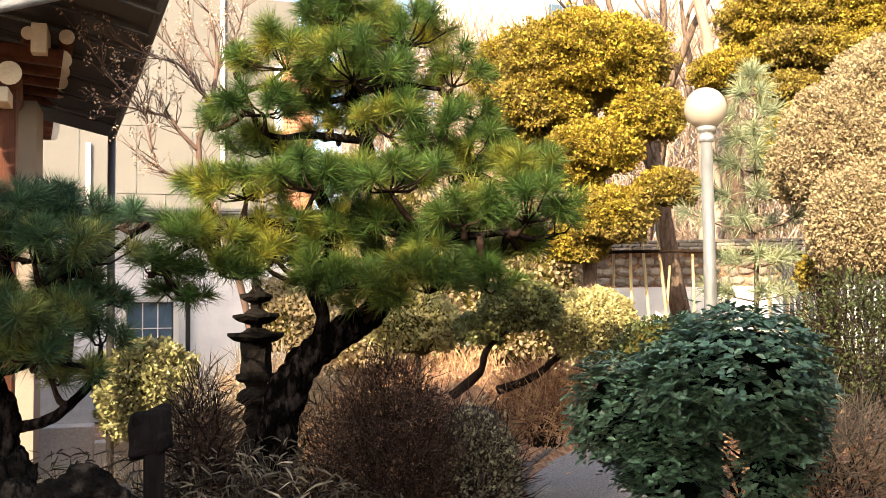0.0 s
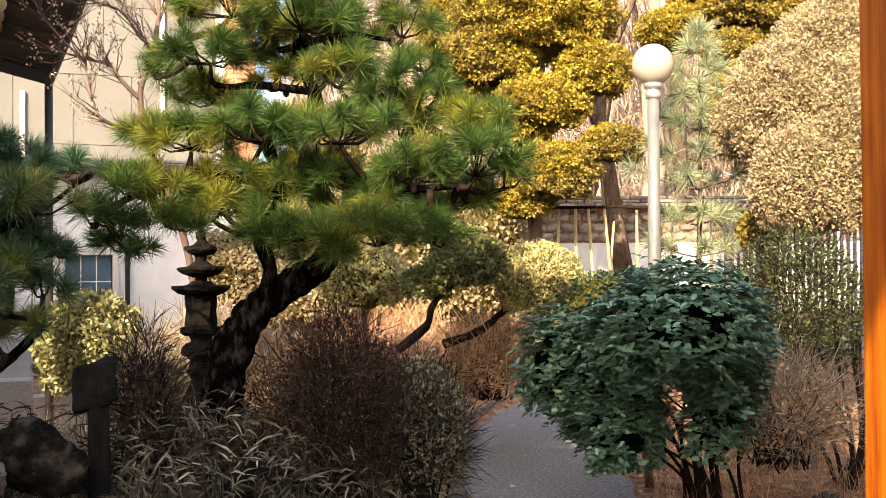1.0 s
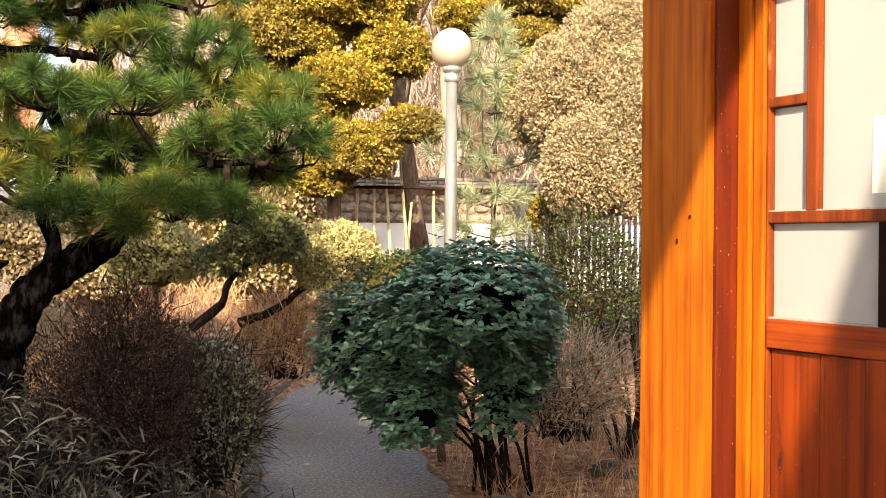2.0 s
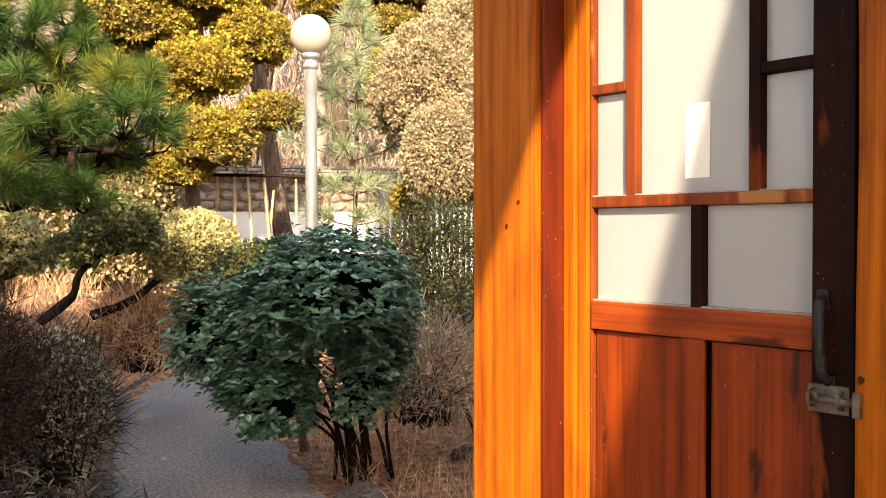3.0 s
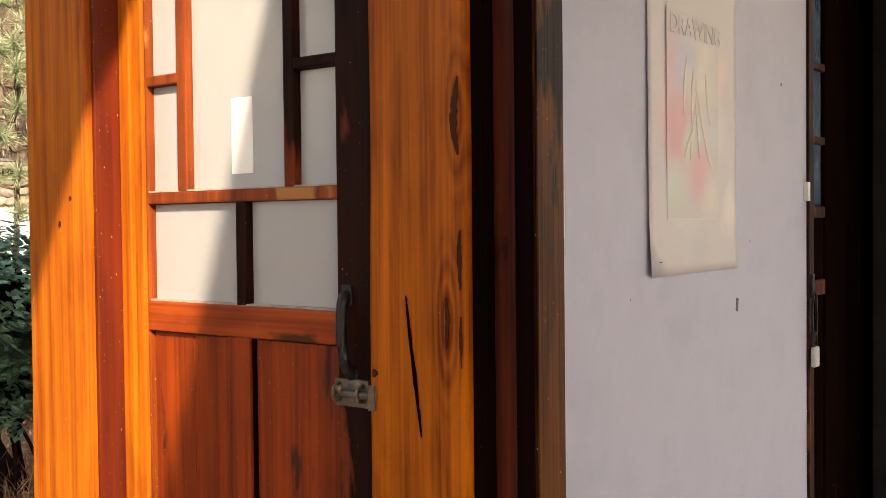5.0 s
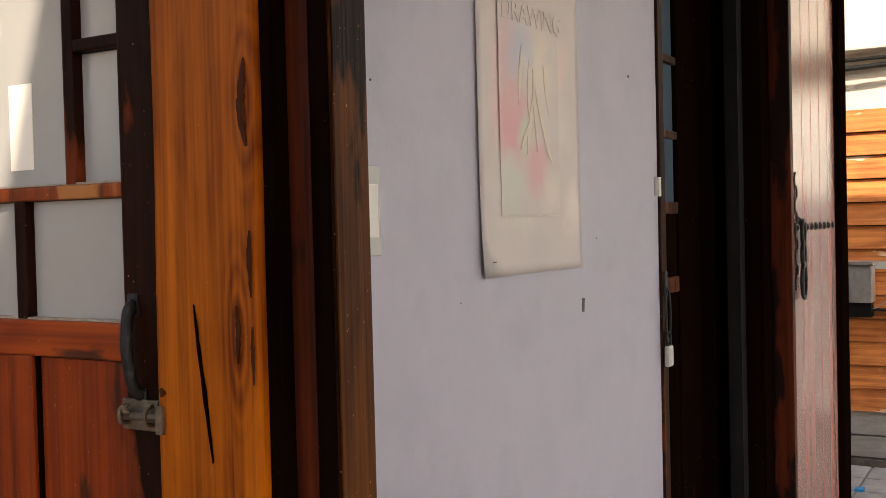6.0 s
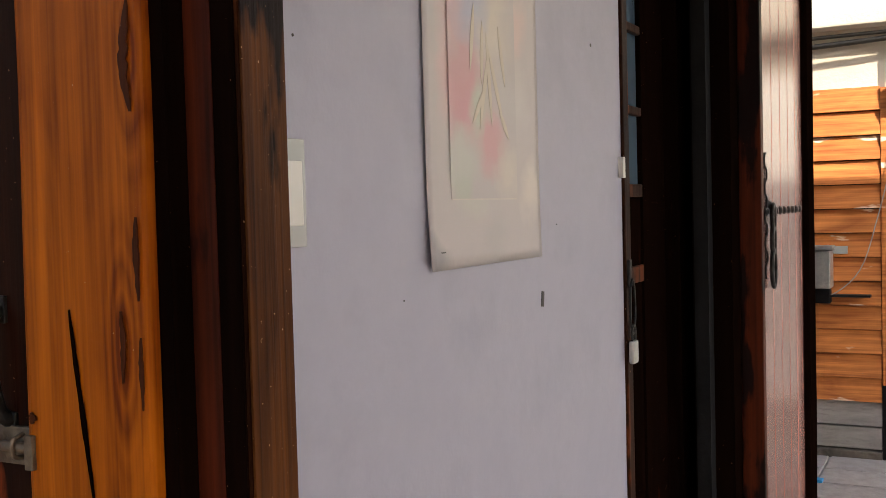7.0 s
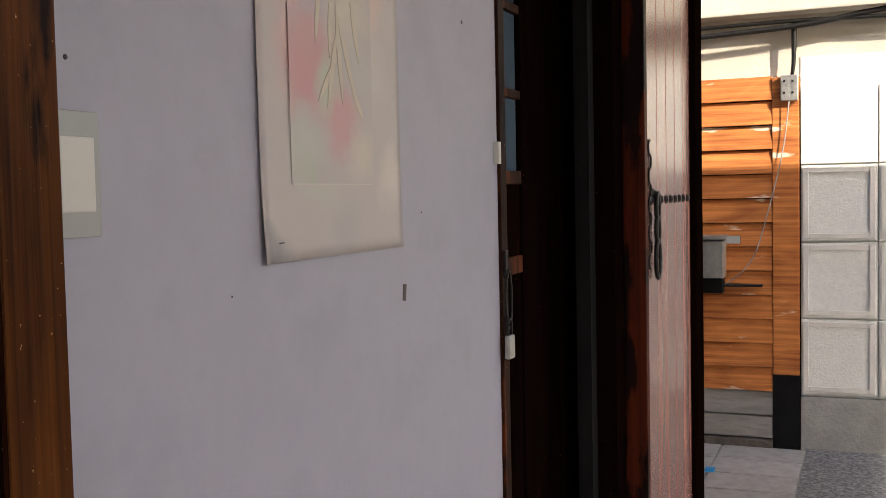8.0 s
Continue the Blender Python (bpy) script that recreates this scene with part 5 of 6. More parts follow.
clipped("clipped_shrub", "small golden clipped shrub beside the fence", [((4.80, 5.99, 1.55), (0.16, 0.15, 0.13))], M["yew"], 0.028, 14000, 97, [], freq=3, amount=0.2)

# Broad-leaved bush at the bend of the path.
bush = thing("broadleaf_bush", "dense dark green broad-leaved bush over the path", "bush")
bush_base = Vector((3.48, 4.74, -0.1))
lobes = [((3.04, 4.28, 1.01), (0.46, 0.44, 0.34)), ((2.76, 4.89, 0.77), (0.33, 0.32, 0.33)), ((2.87, 4.61, 0.62), (0.28, 0.28, 0.28)), ((3.21, 4.17, 0.80), (0.22, 0.24, 0.26)), ((2.93, 4.46, 0.92), (0.34, 0.34, 0.30)), ((2.91, 4.93, 0.55), (0.24, 0.24, 0.24)), ((2.83, 4.52, 0.47), (0.24, 0.24, 0.22)), ((3.26, 4.30, 0.52), (0.20, 0.20, 0.22)), ((3.40, 4.28, 0.70), (0.14, 0.16, 0.16))]
g, shade = Gather(), bmesh.new()
for k, (c, s) in enumerate(lobes):
    n = int((2000 if k < 7 else 1100) * (s[0] * s[1] + s[0] * s[2] + s[1] * s[2]))
    ways = sphere_ways(n, -0.85)
    rad = lumps(ways, 100 + k, 2.6, 0.24) * (1 - 0.28 * rng.random(n) ** 1.5)
    pos = np.array(c) + ways * np.array(s) * rad[:, None]
    axis = unit(ways * 0.50 + np.array([0, 0, 0.95]) + rng.normal(size=(n, 3)) * 0.20)
    first = unit(np.cross(axis, rng.normal(size=(n, 3))))
    second = np.cross(axis, first)
    for j in range(5):
        a = j * 1.257 + rng.normal(size=n) * 0.25
        fan = first * np.cos(a)[:, None] + second * np.sin(a)[:, None]
        lift = rng.uniform(0.15, 0.6, n)[:, None]
        way = unit(fan + axis * lift)
        g.add(*leaves(pos + way * 0.006 - axis * (0.012 * (j % 2)), way, unit(axis - fan * lift), rng.uniform(0.032, 0.054, n), rng.uniform(0.024, 0.035, n)))
    # Black solid cores stand for the shade deep between the leaves.
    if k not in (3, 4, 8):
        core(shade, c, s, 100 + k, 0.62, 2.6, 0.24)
    for j in range(2):
        w = Vector(sphere_ways(1, 0.0)[0])
        tip = Vector(c) + Vector((w.x * s[0], w.y * s[1], w.z * s[2])) * 0.8
        b = bush_base + Vector((rng.normal() * 0.09, rng.normal() * 0.10, 0))
        bm = bmesh.new()
        limb(bm, [b, Vector((b.x + (tip.x - b.x) * 0.15, b.y + (tip.y - b.y) * 0.15, b.z + (tip.z - b.z) * 0.38)) + Vector((rng.normal() * 0.04, rng.normal() * 0.04, 0)), Vector((b.x + (tip.x - b.x) * 0.5, b.y + (tip.y - b.y) * 0.5, b.z + (tip.z - b.z) * 0.72)), tip], 0.012, 0.004, 6, 0.004, 4)
        part("stem", bm, M["bark_dark"], bush, smooth=True)
part("shaded_core", shade, M["inner_dark"], bush, smooth=True)
tagged(child("leaves", g.mesh("leaves"), M["broadleaf"], bush), kind="stuff")


# ---- bare and dry undergrowth ----
def thicket(name, label, centre, size, canes, twigs, leaf_count, seed, leaf_mat="dry_leaf", twig_mat="twig", leaf=0.022, reach=0.10, w=0.003):
    """A twiggy winter shrub: canes from the foot, sprays of twigs, some small leaves left."""
    ob = thing(name, label, "shrub")
    c, s = np.array(centre), np.array(size)
    foot = c - np.array([0, 0, s[2]])
    n = canes
    ways = sphere_ways(n, -0.1)
    tips = c + ways * s * rng.uniform(0.6, 1.0, n)[:, None]
    bm = bmesh.new()
    for k in range(n):
        b = Vector(foot + np.array([rng.normal() * s[0] * 0.22, rng.normal() * s[1] * 0.22, 0]))
        t = Vector(tips[k])
        limb(bm, [b, b.lerp(t, 0.5) + Vector((rng.normal() * 0.04, rng.normal() * 0.04, 0.03)), t], 0.006, 0.0022, 4, 0, 3)
    tagged(part("cane_growth", bm, M["bark_dark"], ob), kind="stuff")
    ways = sphere_ways(twigs, -0.8)
    pos = c + ways * s * (1 - 0.6 * rng.random(twigs) ** 1.4)[:, None] * lumps(ways, seed, 2.5, 0.32)[:, None]
    g = Gather()
    g.add(*blades(pos, ways * 0.5 + rng.normal(size=(twigs, 3)) * 0.7 + np.array([0, 0, 0.45]), rng.uniform(0.5, 1.4, twigs) * reach, w))
    tagged(child("twig_growth", g.mesh("twig_growth"), M[twig_mat], ob), kind="stuff")
    if leaf_count:
        g = Gather()
        crown(g, c, s, leaf_count, leaf, seed, -0.8, 0.5, 0.6, 2.5, 0.2)
        tagged(child("leaves", g.mesh("leaves"), M[leaf_mat], ob), kind="stuff")
    return ob


thicket("twiggy_shrub", "bare dark brown twiggy shrub in shade", (1.35, 4.44, 0.65), (0.31, 0.31, 0.46), 90, 5200, 15000, 200, "russet", leaf=0.013, reach=0.13, w=0.0032)
thicket("twiggy_shrub", "grey twiggy low shrub by the path edge", (1.77, 4.54, 0.53), (0.24, 0.26, 0.34), 60, 3000, 4200, 210, "bamboo_leaf", "twig", leaf=0.022, reach=0.14, w=0.0035)
thicket("twiggy_shrub", "thin brown stalks with dead leaves beside the lantern", (0.55, 4.90, 0.54), (0.12, 0.24, 0.34), 30, 500, 600, 220, "russet", leaf=0.03, reach=0.2, w=0.007)
thicket("twiggy_shrub", "russet dry shrub in sun behind the path", (3.08, 6.93, 0.61), (0.42, 0.45, 0.28), 50, 2400, 2600, 230, "dry_leaf", "dry_leaf", leaf=0.030, reach=0.18, w=0.006)
thicket("loose_shrub", "loose grey-green small-leaved shrub on dark stems", (4.25, 4.90, 1.07), (0.38, 0.38, 0.48), 14, 2000, 8500, 240, "box_dark", "bark_dark", leaf=0.022, reach=0.16, w=0.004)
thicket("dry_thicket", "dry brown thicket under the broad bush", (3.83, 4.58, 0.50), (0.40, 0.4, 0.28), 50, 2200, 1500, 250, "dry_leaf", "dry_grass", leaf=0.026, reach=0.2, w=0.005)
thicket("dry_thicket", "pinkish dry stalks beyond the pine trunk", (1.09, 6.82, 0.70), (0.5, 0.5, 0.32), 50, 2400, 1600, 260, "dry_leaf", "dry_grass", leaf=0.026, reach=0.2, w=0.005)

thicket("dry_thicket", "pale pinkish dry stalks between lantern and post", (0.56, 5.50, 0.62), (0.17, 0.30, 0.38), 50, 1300, 1000, 270, "dry_grass", "twig", leaf=0.024, reach=0.18, w=0.005)
thicket("dry_thicket", "dark brown tangled stalks round the pine's foot", (1.00, 4.72, 0.36), (0.42, 0.28, 0.20), 50, 1800, 1800, 275, "russet", leaf=0.02, reach=0.16, w=0.004)
thicket("dry_thicket", "russet stalks behind the leaning pine trunk", (1.55, 5.9, 0.45), (0.55, 0.40, 0.42), 60, 2600, 2200, 280, leaf=0.026, reach=0.18, w=0.005)

def scatter(name, label, category, area, count, length, width, mat, droop, lean, keep=None):
    """Blades standing all over a stretch of ground (x0, x1, y0, y1)."""
    x = rng.uniform(area[0], area[1], count)
    y = rng.uniform(area[2], area[3], count)
    ok = np.array([path_offset(a, b) > 0.62 and (keep is None or keep(a, b)) for a, b in zip(x, y)])
    x, y = x[ok], y[ok]
    base = np.stack([x, y, [ground_height(a, b) - 0.01 for a, b in zip(x, y)]], 1)
    n = len(x)
    ways = rng.normal(size=(n, 3)) * lean + np.array([0, 0, 1])
    v, f = blades(base, ways, rng.uniform(0.4, 1.2, n) * length, width, droop)
    return tagged(child(name, mesh_from(name, v, f), M[mat]), label, category, kind="stuff")


scatter("dry_grass", "dry straw-coloured grass and stalks", "grass", (-1.5, 3.2, 5.0, 7.4), 7000, 0.34, 0.006, "dry_grass", 0.12, 0.35)
scatter("withered_grass", "dull withered grass in the shaded bed", "grass", (-0.6, 2.0, 4.1, 5.4), 5000, 0.20, 0.006, "bamboo_dry", 0.2, 0.5, lambda a, b: a > 0.45 or b > 4.6)
scatter("dwarf_bamboo", "low dwarf bamboo with pale-edged narrow blades", "bamboo", (-1.4, 2.0, 4.2, 5.6), 5000, 0.24, 0.013, "bamboo_dry", 0.3, 0.7, lambda a, b: a > 0.40 or b > 4.7)
scatter("dry_stalks", "russet dry stalks on the bank", "stalks", (1.8, 7.5, 6.6, 10.5), 9000, 0.34, 0.006, "dry_leaf", 0.15, 0.5)
scatter("dry_stalks", "brown dry stalks under the shrubs", "stalks", (3.3, 7.0, 2.6, 6.6), 6000, 0.30, 0.005, "dry_leaf", 0.15, 0.5)

# Arching pale blades on the dwarf bamboo canes round the pine's foot.
n = 4200
spot = np.stack([rng.uniform(-0.5, 1.95, n), rng.uniform(3.8, 5.3, n), 0.05 + 0.36 * rng.random(n) ** 1.4], 1)
spot = spot[(spot[:, 0] > 0.42) | (spot[:, 1] > 4.62)]
n = len(spot)
spot[:, 2] += [ground_height(a, b) for a, b in spot[:, :2]]
v, f = blades(spot, rng.normal(size=(n, 3)) * np.array([1, 1, 0.45]) + np.array([0, 0, 0.1]), rng.uniform(0.05, 0.13, n), 0.010, 0.35)
clump = thing("bamboo_clump", "pale-bladed dwarf bamboo clump round the pine's foot", "bamboo")
tagged(child("blade_growth", mesh_from("blade_growth", v, f), M["bamboo_dry"], clump), kind="stuff")
bm = bmesh.new()
for k in range(0, n, 14):
    p = Vector(spot[k])
    b = Vector((p.x + rng.normal() * 0.06, p.y + rng.normal() * 0.06, ground_height(p.x, p.y) - 0.02))
    limb(bm, [b, b.lerp(p, 0.5) + Vector((0.02, 0, 0)), p], 0.004, 0.002, 4, 0, 2)
tagged(part("cane_growth", bm, M["twig"], clump), kind="stuff")

# fallen leaves
n = 9000
x, y = rng.uniform(-1.5, 7.5, n), rng.uniform(2.2, 10, n)
ok = np.array([path_offset(a, b) > 0.55 or rng.random() < 0.03 for a, b in zip(x, y)])
x, y = x[ok], y[ok]
base = np.stack([x, y, [max(ground_height(a, b), -0.052 if path_offset(a, b) < 0.5 else -9) + 0.008 for a, b in zip(x, y)]], 1)
w = rng.normal(size=(len(x), 3)) * np.array([1, 1, 0.25])
v, f = leaves(base, w, unit(rng.normal(size=(len(x), 3)) * 0.35 + np.array([0, 0, 1])), rng.uniform(0.03, 0.07, len(x)), rng.uniform(0.02, 0.04, len(x)))
tagged(child("fallen_leaves", mesh_from("fallen_leaves", v, f), M["dry_leaf"]), "curled russet fallen leaves on the soil", "leaves", kind="stuff")


# ---- bare trees ----
def bare_tree(name, label, start, way, length, r, mat, depth, seed, spread=0.5, up=0.15, at_least=0.003):
    ob = thing(name, label, "tree")
    rnd = random.Random(seed)
    bm = bmesh.new()

    def grow(p, d, ln, rad, left):
        pts = [p]
        for k in range(3):
            d = (d + Vector((rnd.gauss(0, 0.13), rnd.gauss(0, 0.13), rnd.gauss(0, 0.10) + up * 0.3))).normalized()
            pts.append(pts[-1] + d * ln / 3)
        limb(bm, pts, rad, rad * 0.62, 6 if rad > 0.01 else 4, rad * 0.12, 2)
        if left == 0:
            return
        for k in range(2 if left > 1 else 3):
            q = pts[-1] if k == 0 else pts[rnd.choice((1, 2, 3))]
            nd = (d + Vector((rnd.gauss(0, spread), rnd.gauss(0, spread), rnd.gauss(0, spread * 0.7) + up))).normalized()
            grow(q, nd, ln * rnd.uniform(0.6, 0.85), max(at_least, rad * rnd.uniform(0.5, 0.68)), left - 1)

    grow(Vector(start), Vector(way).normalized(), length, r, depth)
    part("trunk", bm, M[mat], ob, smooth=True)
    return ob


def budding_tree(name, label, limbs, seed):
    """A slender bare tree: long bowed limbs (points, radius), whippy twigs along them and clusters of buds at the tips."""
    ob = thing(name, label, "tree")
    rnd = random.Random(seed)
    tips = []
    for k, (pts, r) in enumerate(limbs):
        bm = bmesh.new()
        path = spline(pts, 6)
        limb(bm, pts, r, max(0.003, r * 0.35), 7, r * 0.2, 6)
        tips.append(path[-1])
        for i in range(4 if k else 10, len(path), 2):
            way = (path[i] - path[i - 1]).normalized()
            for j in range(2):
                d = (way + Vector((rnd.gauss(0, 0.55), rnd.gauss(0, 0.4), rnd.gauss(0.35, 0.45)))).normalized()
                ln = rnd.uniform(0.10, 0.42)
                q = path[i] + d * ln * 0.5
                e = q + (d + Vector((rnd.gauss(0, 0.3), 0, 0.35))).normalized() * ln * 0.5
                tube(bm, [path[i], q, e], [0.004, 0.003, 0.0018], 4)
                tips.append(e)
                if ln > 0.2:
                    f = q + (d + Vector((rnd.gauss(0, 0.8), 0, 0.2))).normalized() * ln * 0.4
                    tube(bm, [q, q.lerp(f, 0.5) + Vector((0, 0, 0.008)), f], [0.003, 0.0022, 0.0016], 4)
                    tips.append(f)
        part("trunk" if k == 0 else "branch", bm, M["bark_pink"], ob, smooth=True)
    n = len(tips) * 6
    pos = np.repeat(np.array([tuple(t) for t in tips]), 6, 0) + rng.normal(size=(n, 3)) * np.array([0.016, 0.016, 0.022])
    v, f = leaves(pos, rng.normal(size=(n, 3)) + np.array([0, 0, 0.6]), rng.normal(size=(n, 3)), rng.uniform(0.015, 0.03, n), np.full(n, 0.013))
    tagged(child("bud_growth", mesh_from("bud_growth", v, f), M["bark_pale"], ob), kind="stuff")


budding_tree("bare_tree", "slender bare tree with clusters of pinkish buds before the eave", [
    ([(1.02, 7.2, -0.1), (0.98, 7.15, 1.2), (0.72, 7.05, 2.08), (0.62, 7.05, 2.45), (0.70, 7.05, 2.76), (0.75, 7.08, 3.12), (0.70, 7.1, 3.43)], 0.030),
    ([(0.62, 7.05, 2.45), (0.49, 7.02, 2.58), (0.43, 7.0, 2.66), (0.29, 6.98, 2.69), (0.08, 6.95, 2.73)], 0.016),
    ([(0.79, 7.05, 2.78), (0.63, 7.0, 2.85), (0.50, 6.98, 3.02), (0.28, 6.92, 3.07), (0.07, 6.88, 3.16), (-0.07, 6.85, 3.36)], 0.012),
    ([(0.70, 7.05, 2.76), (0.58, 7.1, 3.0), (0.43, 7.1, 3.18), (0.28, 7.05, 3.31), (0.14, 7.0, 3.47)], 0.012),
    ([(0.62, 7.0, 2.2), (0.50, 7.0, 2.25), (0.36, 6.98, 2.31), (0.30, 6.97, 2.49), (0.27, 6.95, 2.66), (0.20, 6.92, 2.89)], 0.010),
    ([(0.72, 7.1, 2.92), (0.81, 7.2, 3.16), (0.92, 7.25, 3.41), (0.96, 7.3, 3.8)], 0.011),
    ([(0.73, 7.1, 3.05), (0.60, 7.2, 3.31), (0.54, 7.2, 3.60)], 0.010),
    ([(0.27, 6.95, 2.66), (0.06, 6.9, 2.88), (-0.13, 6.85, 3.16)], 0.008)], 5)
bare_tree("bare_tree", "tall bare pale-barked tree behind the shrubs", (5.46, 9.12, 1.23), (-0.01, 0.03, 1), 1.9, 0.10, "bark", 6, 11, 0.38, 0.25, 0.006)
bare_tree("bare_tree", "tall bare pale-barked tree with upright limbs", (6.65, 10.63, 1.75), (0.06, 0, 1), 2.4, 0.15, "bark_pale", 6, 14, 0.34, 0.3, 0.008)
bare_tree("bare_tree", "bare leaning tree with dark bark", (7.63, 11.20, 1.77), (-0.25, 0, 1), 2.6, 0.13, "bark", 6, 19, 0.4, 0.2, 0.008)
bare_tree("bare_tree", "bare spreading tree reaching over the wall", (6.18, 11.45, 1.78), (-0.15, 0, 1), 2.2, 0.12, "bark", 6, 23, 0.5, 0.12, 0.008)

# ---- lamp, lantern, rocks, stump ----
lamp = thing("street_lamp", "white opal globe lamp on a scuffed silver pole", "lamp", at=(4.18, 6.40, -0.1))
pole = part("pole", lathe([(0.075, 0.0), (0.075, 0.25), (0.050, 0.30), (0.046, 1.4), (0.042, 2.66)], 20), M["lamp_paint"], lamp, smooth=True)
part("collar", lathe([(0.044, 2.62), (0.056, 2.63), (0.056, 2.66), (0.050, 2.67), (0.050, 2.695), (0.066, 2.70), (0.070, 2.735), (0.05, 2.74)], 24), M["steel"], lamp, smooth=True)
bm = bmesh.new()
bmesh.ops.create_uvsphere(bm, u_segments=40, v_segments=24, radius=0.152)
globe = part("globe", bm, M["globe"], lamp, "opal glass globe", True)
globe.location = (0, 0, 2.872)

lan = thing("stone_lantern", "dark weathered stone garden lantern with tiered roofs", "lantern", at=(0.92, 6.13, 1.03))
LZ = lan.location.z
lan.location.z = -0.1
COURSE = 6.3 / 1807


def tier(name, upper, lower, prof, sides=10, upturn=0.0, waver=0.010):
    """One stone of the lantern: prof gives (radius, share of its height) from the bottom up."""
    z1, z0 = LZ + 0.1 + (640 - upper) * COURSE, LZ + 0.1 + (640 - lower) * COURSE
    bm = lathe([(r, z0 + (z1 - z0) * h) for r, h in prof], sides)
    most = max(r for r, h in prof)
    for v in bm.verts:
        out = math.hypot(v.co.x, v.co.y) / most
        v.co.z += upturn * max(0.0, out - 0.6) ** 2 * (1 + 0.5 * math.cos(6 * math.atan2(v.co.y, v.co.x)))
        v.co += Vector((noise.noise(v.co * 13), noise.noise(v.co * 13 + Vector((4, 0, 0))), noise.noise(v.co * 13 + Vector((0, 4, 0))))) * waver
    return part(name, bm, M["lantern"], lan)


def roof_of(r):
    return [(r * 0.35, 0.0), (r * 0.80, 0.20), (r, 0.38), (r * 0.98, 0.55), (r * 0.52, 0.74), (r * 0.30, 1.0)]


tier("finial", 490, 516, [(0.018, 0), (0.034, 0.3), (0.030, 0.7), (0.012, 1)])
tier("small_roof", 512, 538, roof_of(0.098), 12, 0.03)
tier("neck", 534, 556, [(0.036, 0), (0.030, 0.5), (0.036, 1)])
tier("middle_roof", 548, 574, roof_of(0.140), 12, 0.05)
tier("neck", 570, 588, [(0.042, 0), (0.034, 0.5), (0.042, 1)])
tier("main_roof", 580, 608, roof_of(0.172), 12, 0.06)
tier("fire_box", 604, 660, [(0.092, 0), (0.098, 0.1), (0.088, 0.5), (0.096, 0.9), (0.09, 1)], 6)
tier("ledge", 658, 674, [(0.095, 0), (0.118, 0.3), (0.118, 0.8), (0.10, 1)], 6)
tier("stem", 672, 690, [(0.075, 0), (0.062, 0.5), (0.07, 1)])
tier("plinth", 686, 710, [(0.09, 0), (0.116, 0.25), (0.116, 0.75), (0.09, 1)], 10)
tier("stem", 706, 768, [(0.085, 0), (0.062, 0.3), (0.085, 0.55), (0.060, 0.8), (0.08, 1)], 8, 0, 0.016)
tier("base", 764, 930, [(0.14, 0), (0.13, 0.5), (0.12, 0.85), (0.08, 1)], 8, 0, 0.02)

stump = thing("wooden_signpost", "weathered dark wooden post with a thick chipped head", "post", at=(0.32, 4.57, 0.83))
sz = stump.location.z
stump.location.z = -0.1
bm = boxes((-0.045, 0.045, -0.04, 0.04, 0.0, sz + 0.02), bevel=0.012)
part("shaft", bm, M["stump_wood"], stump)
bm = boxes((-0.10, 0.075, -0.05, 0.05, sz - 0.02, sz + 0.19), bevel=0.02)
bmesh.ops.subdivide_edges(bm, edges=bm.edges[:], cuts=3, use_grid_fill=True)
for v in bm.verts:
    v.co += Vector((noise.noise(v.co * 12), noise.noise(v.co * 12 + Vector((7, 0, 0))), noise.noise(v.co * 12 + Vector((0, 7, 0))))) * 0.026
    v.co.z += 0.12 * v.co.x + (0.03 if v.co.x > 0.03 and v.co.z < sz + 0.05 else 0.0)
part("head", bm, M["stump_wood"], stump)


def rock(label, centre, size, seed, mat="stone", tilt=0):
    bm = bmesh.new()
    bmesh.ops.create_icosphere(bm, subdivisions=5, radius=1)
    for v in bm.verts:
        w = v.co.copy()
        r = 1 + 0.32 * noise.noise(w * 1.3 + Vector((seed, 0, 0))) + 0.16 * noise.noise(w * 3.1 + Vector((0, seed, 0))) + 0.06 * noise.noise(w * 8)
        r = round(r * 7) / 7 * 0.3 + r * 0.7 + 0.10 * abs(noise.noise(w * 5 + Vector((seed, 3, 0)))) + 0.02 * noise.noise(w * 22)
        v.co = Vector((w.x * size[0], w.y * size[1], w.z * size[2])) * r
    ob = part("rock", bm, M[mat])
    ob.matrix_world = pose(*centre, 0, tilt, 0)
    return tagged(ob, label, "rock")


rock("large rough brown boulder by the low pine", (-0.27, 4.43, 0.54), (0.15, 0.18, 0.24), 3, "stone_dark")
rock("jagged black rock leaning in the undergrowth", (0.07, 4.26, 0.57), (0.20, 0.10, 0.14), 9, "stone_dark", 28)
rock("pale rounded stone in leaf litter", (-0.13, 4.14, 0.52), (0.11, 0.10, 0.10), 14)
rock("flat grey stone among dry grass", (0.10, 4.46, 0.54), (0.16, 0.13, 0.07), 17)
rock("rough grey boulder in front of the brown shrub", (0.93, 4.25, 0.37), (0.10, 0.09, 0.12), 52, "stone_dark")
rock("rounded tan boulder on the sunlit bank", (2.50, 6.75, 0.50), (0.20, 0.18, 0.15), 27)
rock("low grey rock beside the stems", (4.86, 5.75, -0.05), (0.16, 0.12, 0.11), 31)
rock("low brown rock among dry leaves", (4.35, 4.75, -0.08), (0.13, 0.11, 0.07), 35)
rock("low pale rock at the path edge", (3.26, 4.35, -0.08), (0.15, 0.09, 0.06), 39)
rock("low grey rock behind the stems", (5.3, 5.5, -0.05), (0.2, 0.12, 0.08), 43)
stems = thing("dark_stems", "clump of dark curved stems of a loose shrub", "shrub")
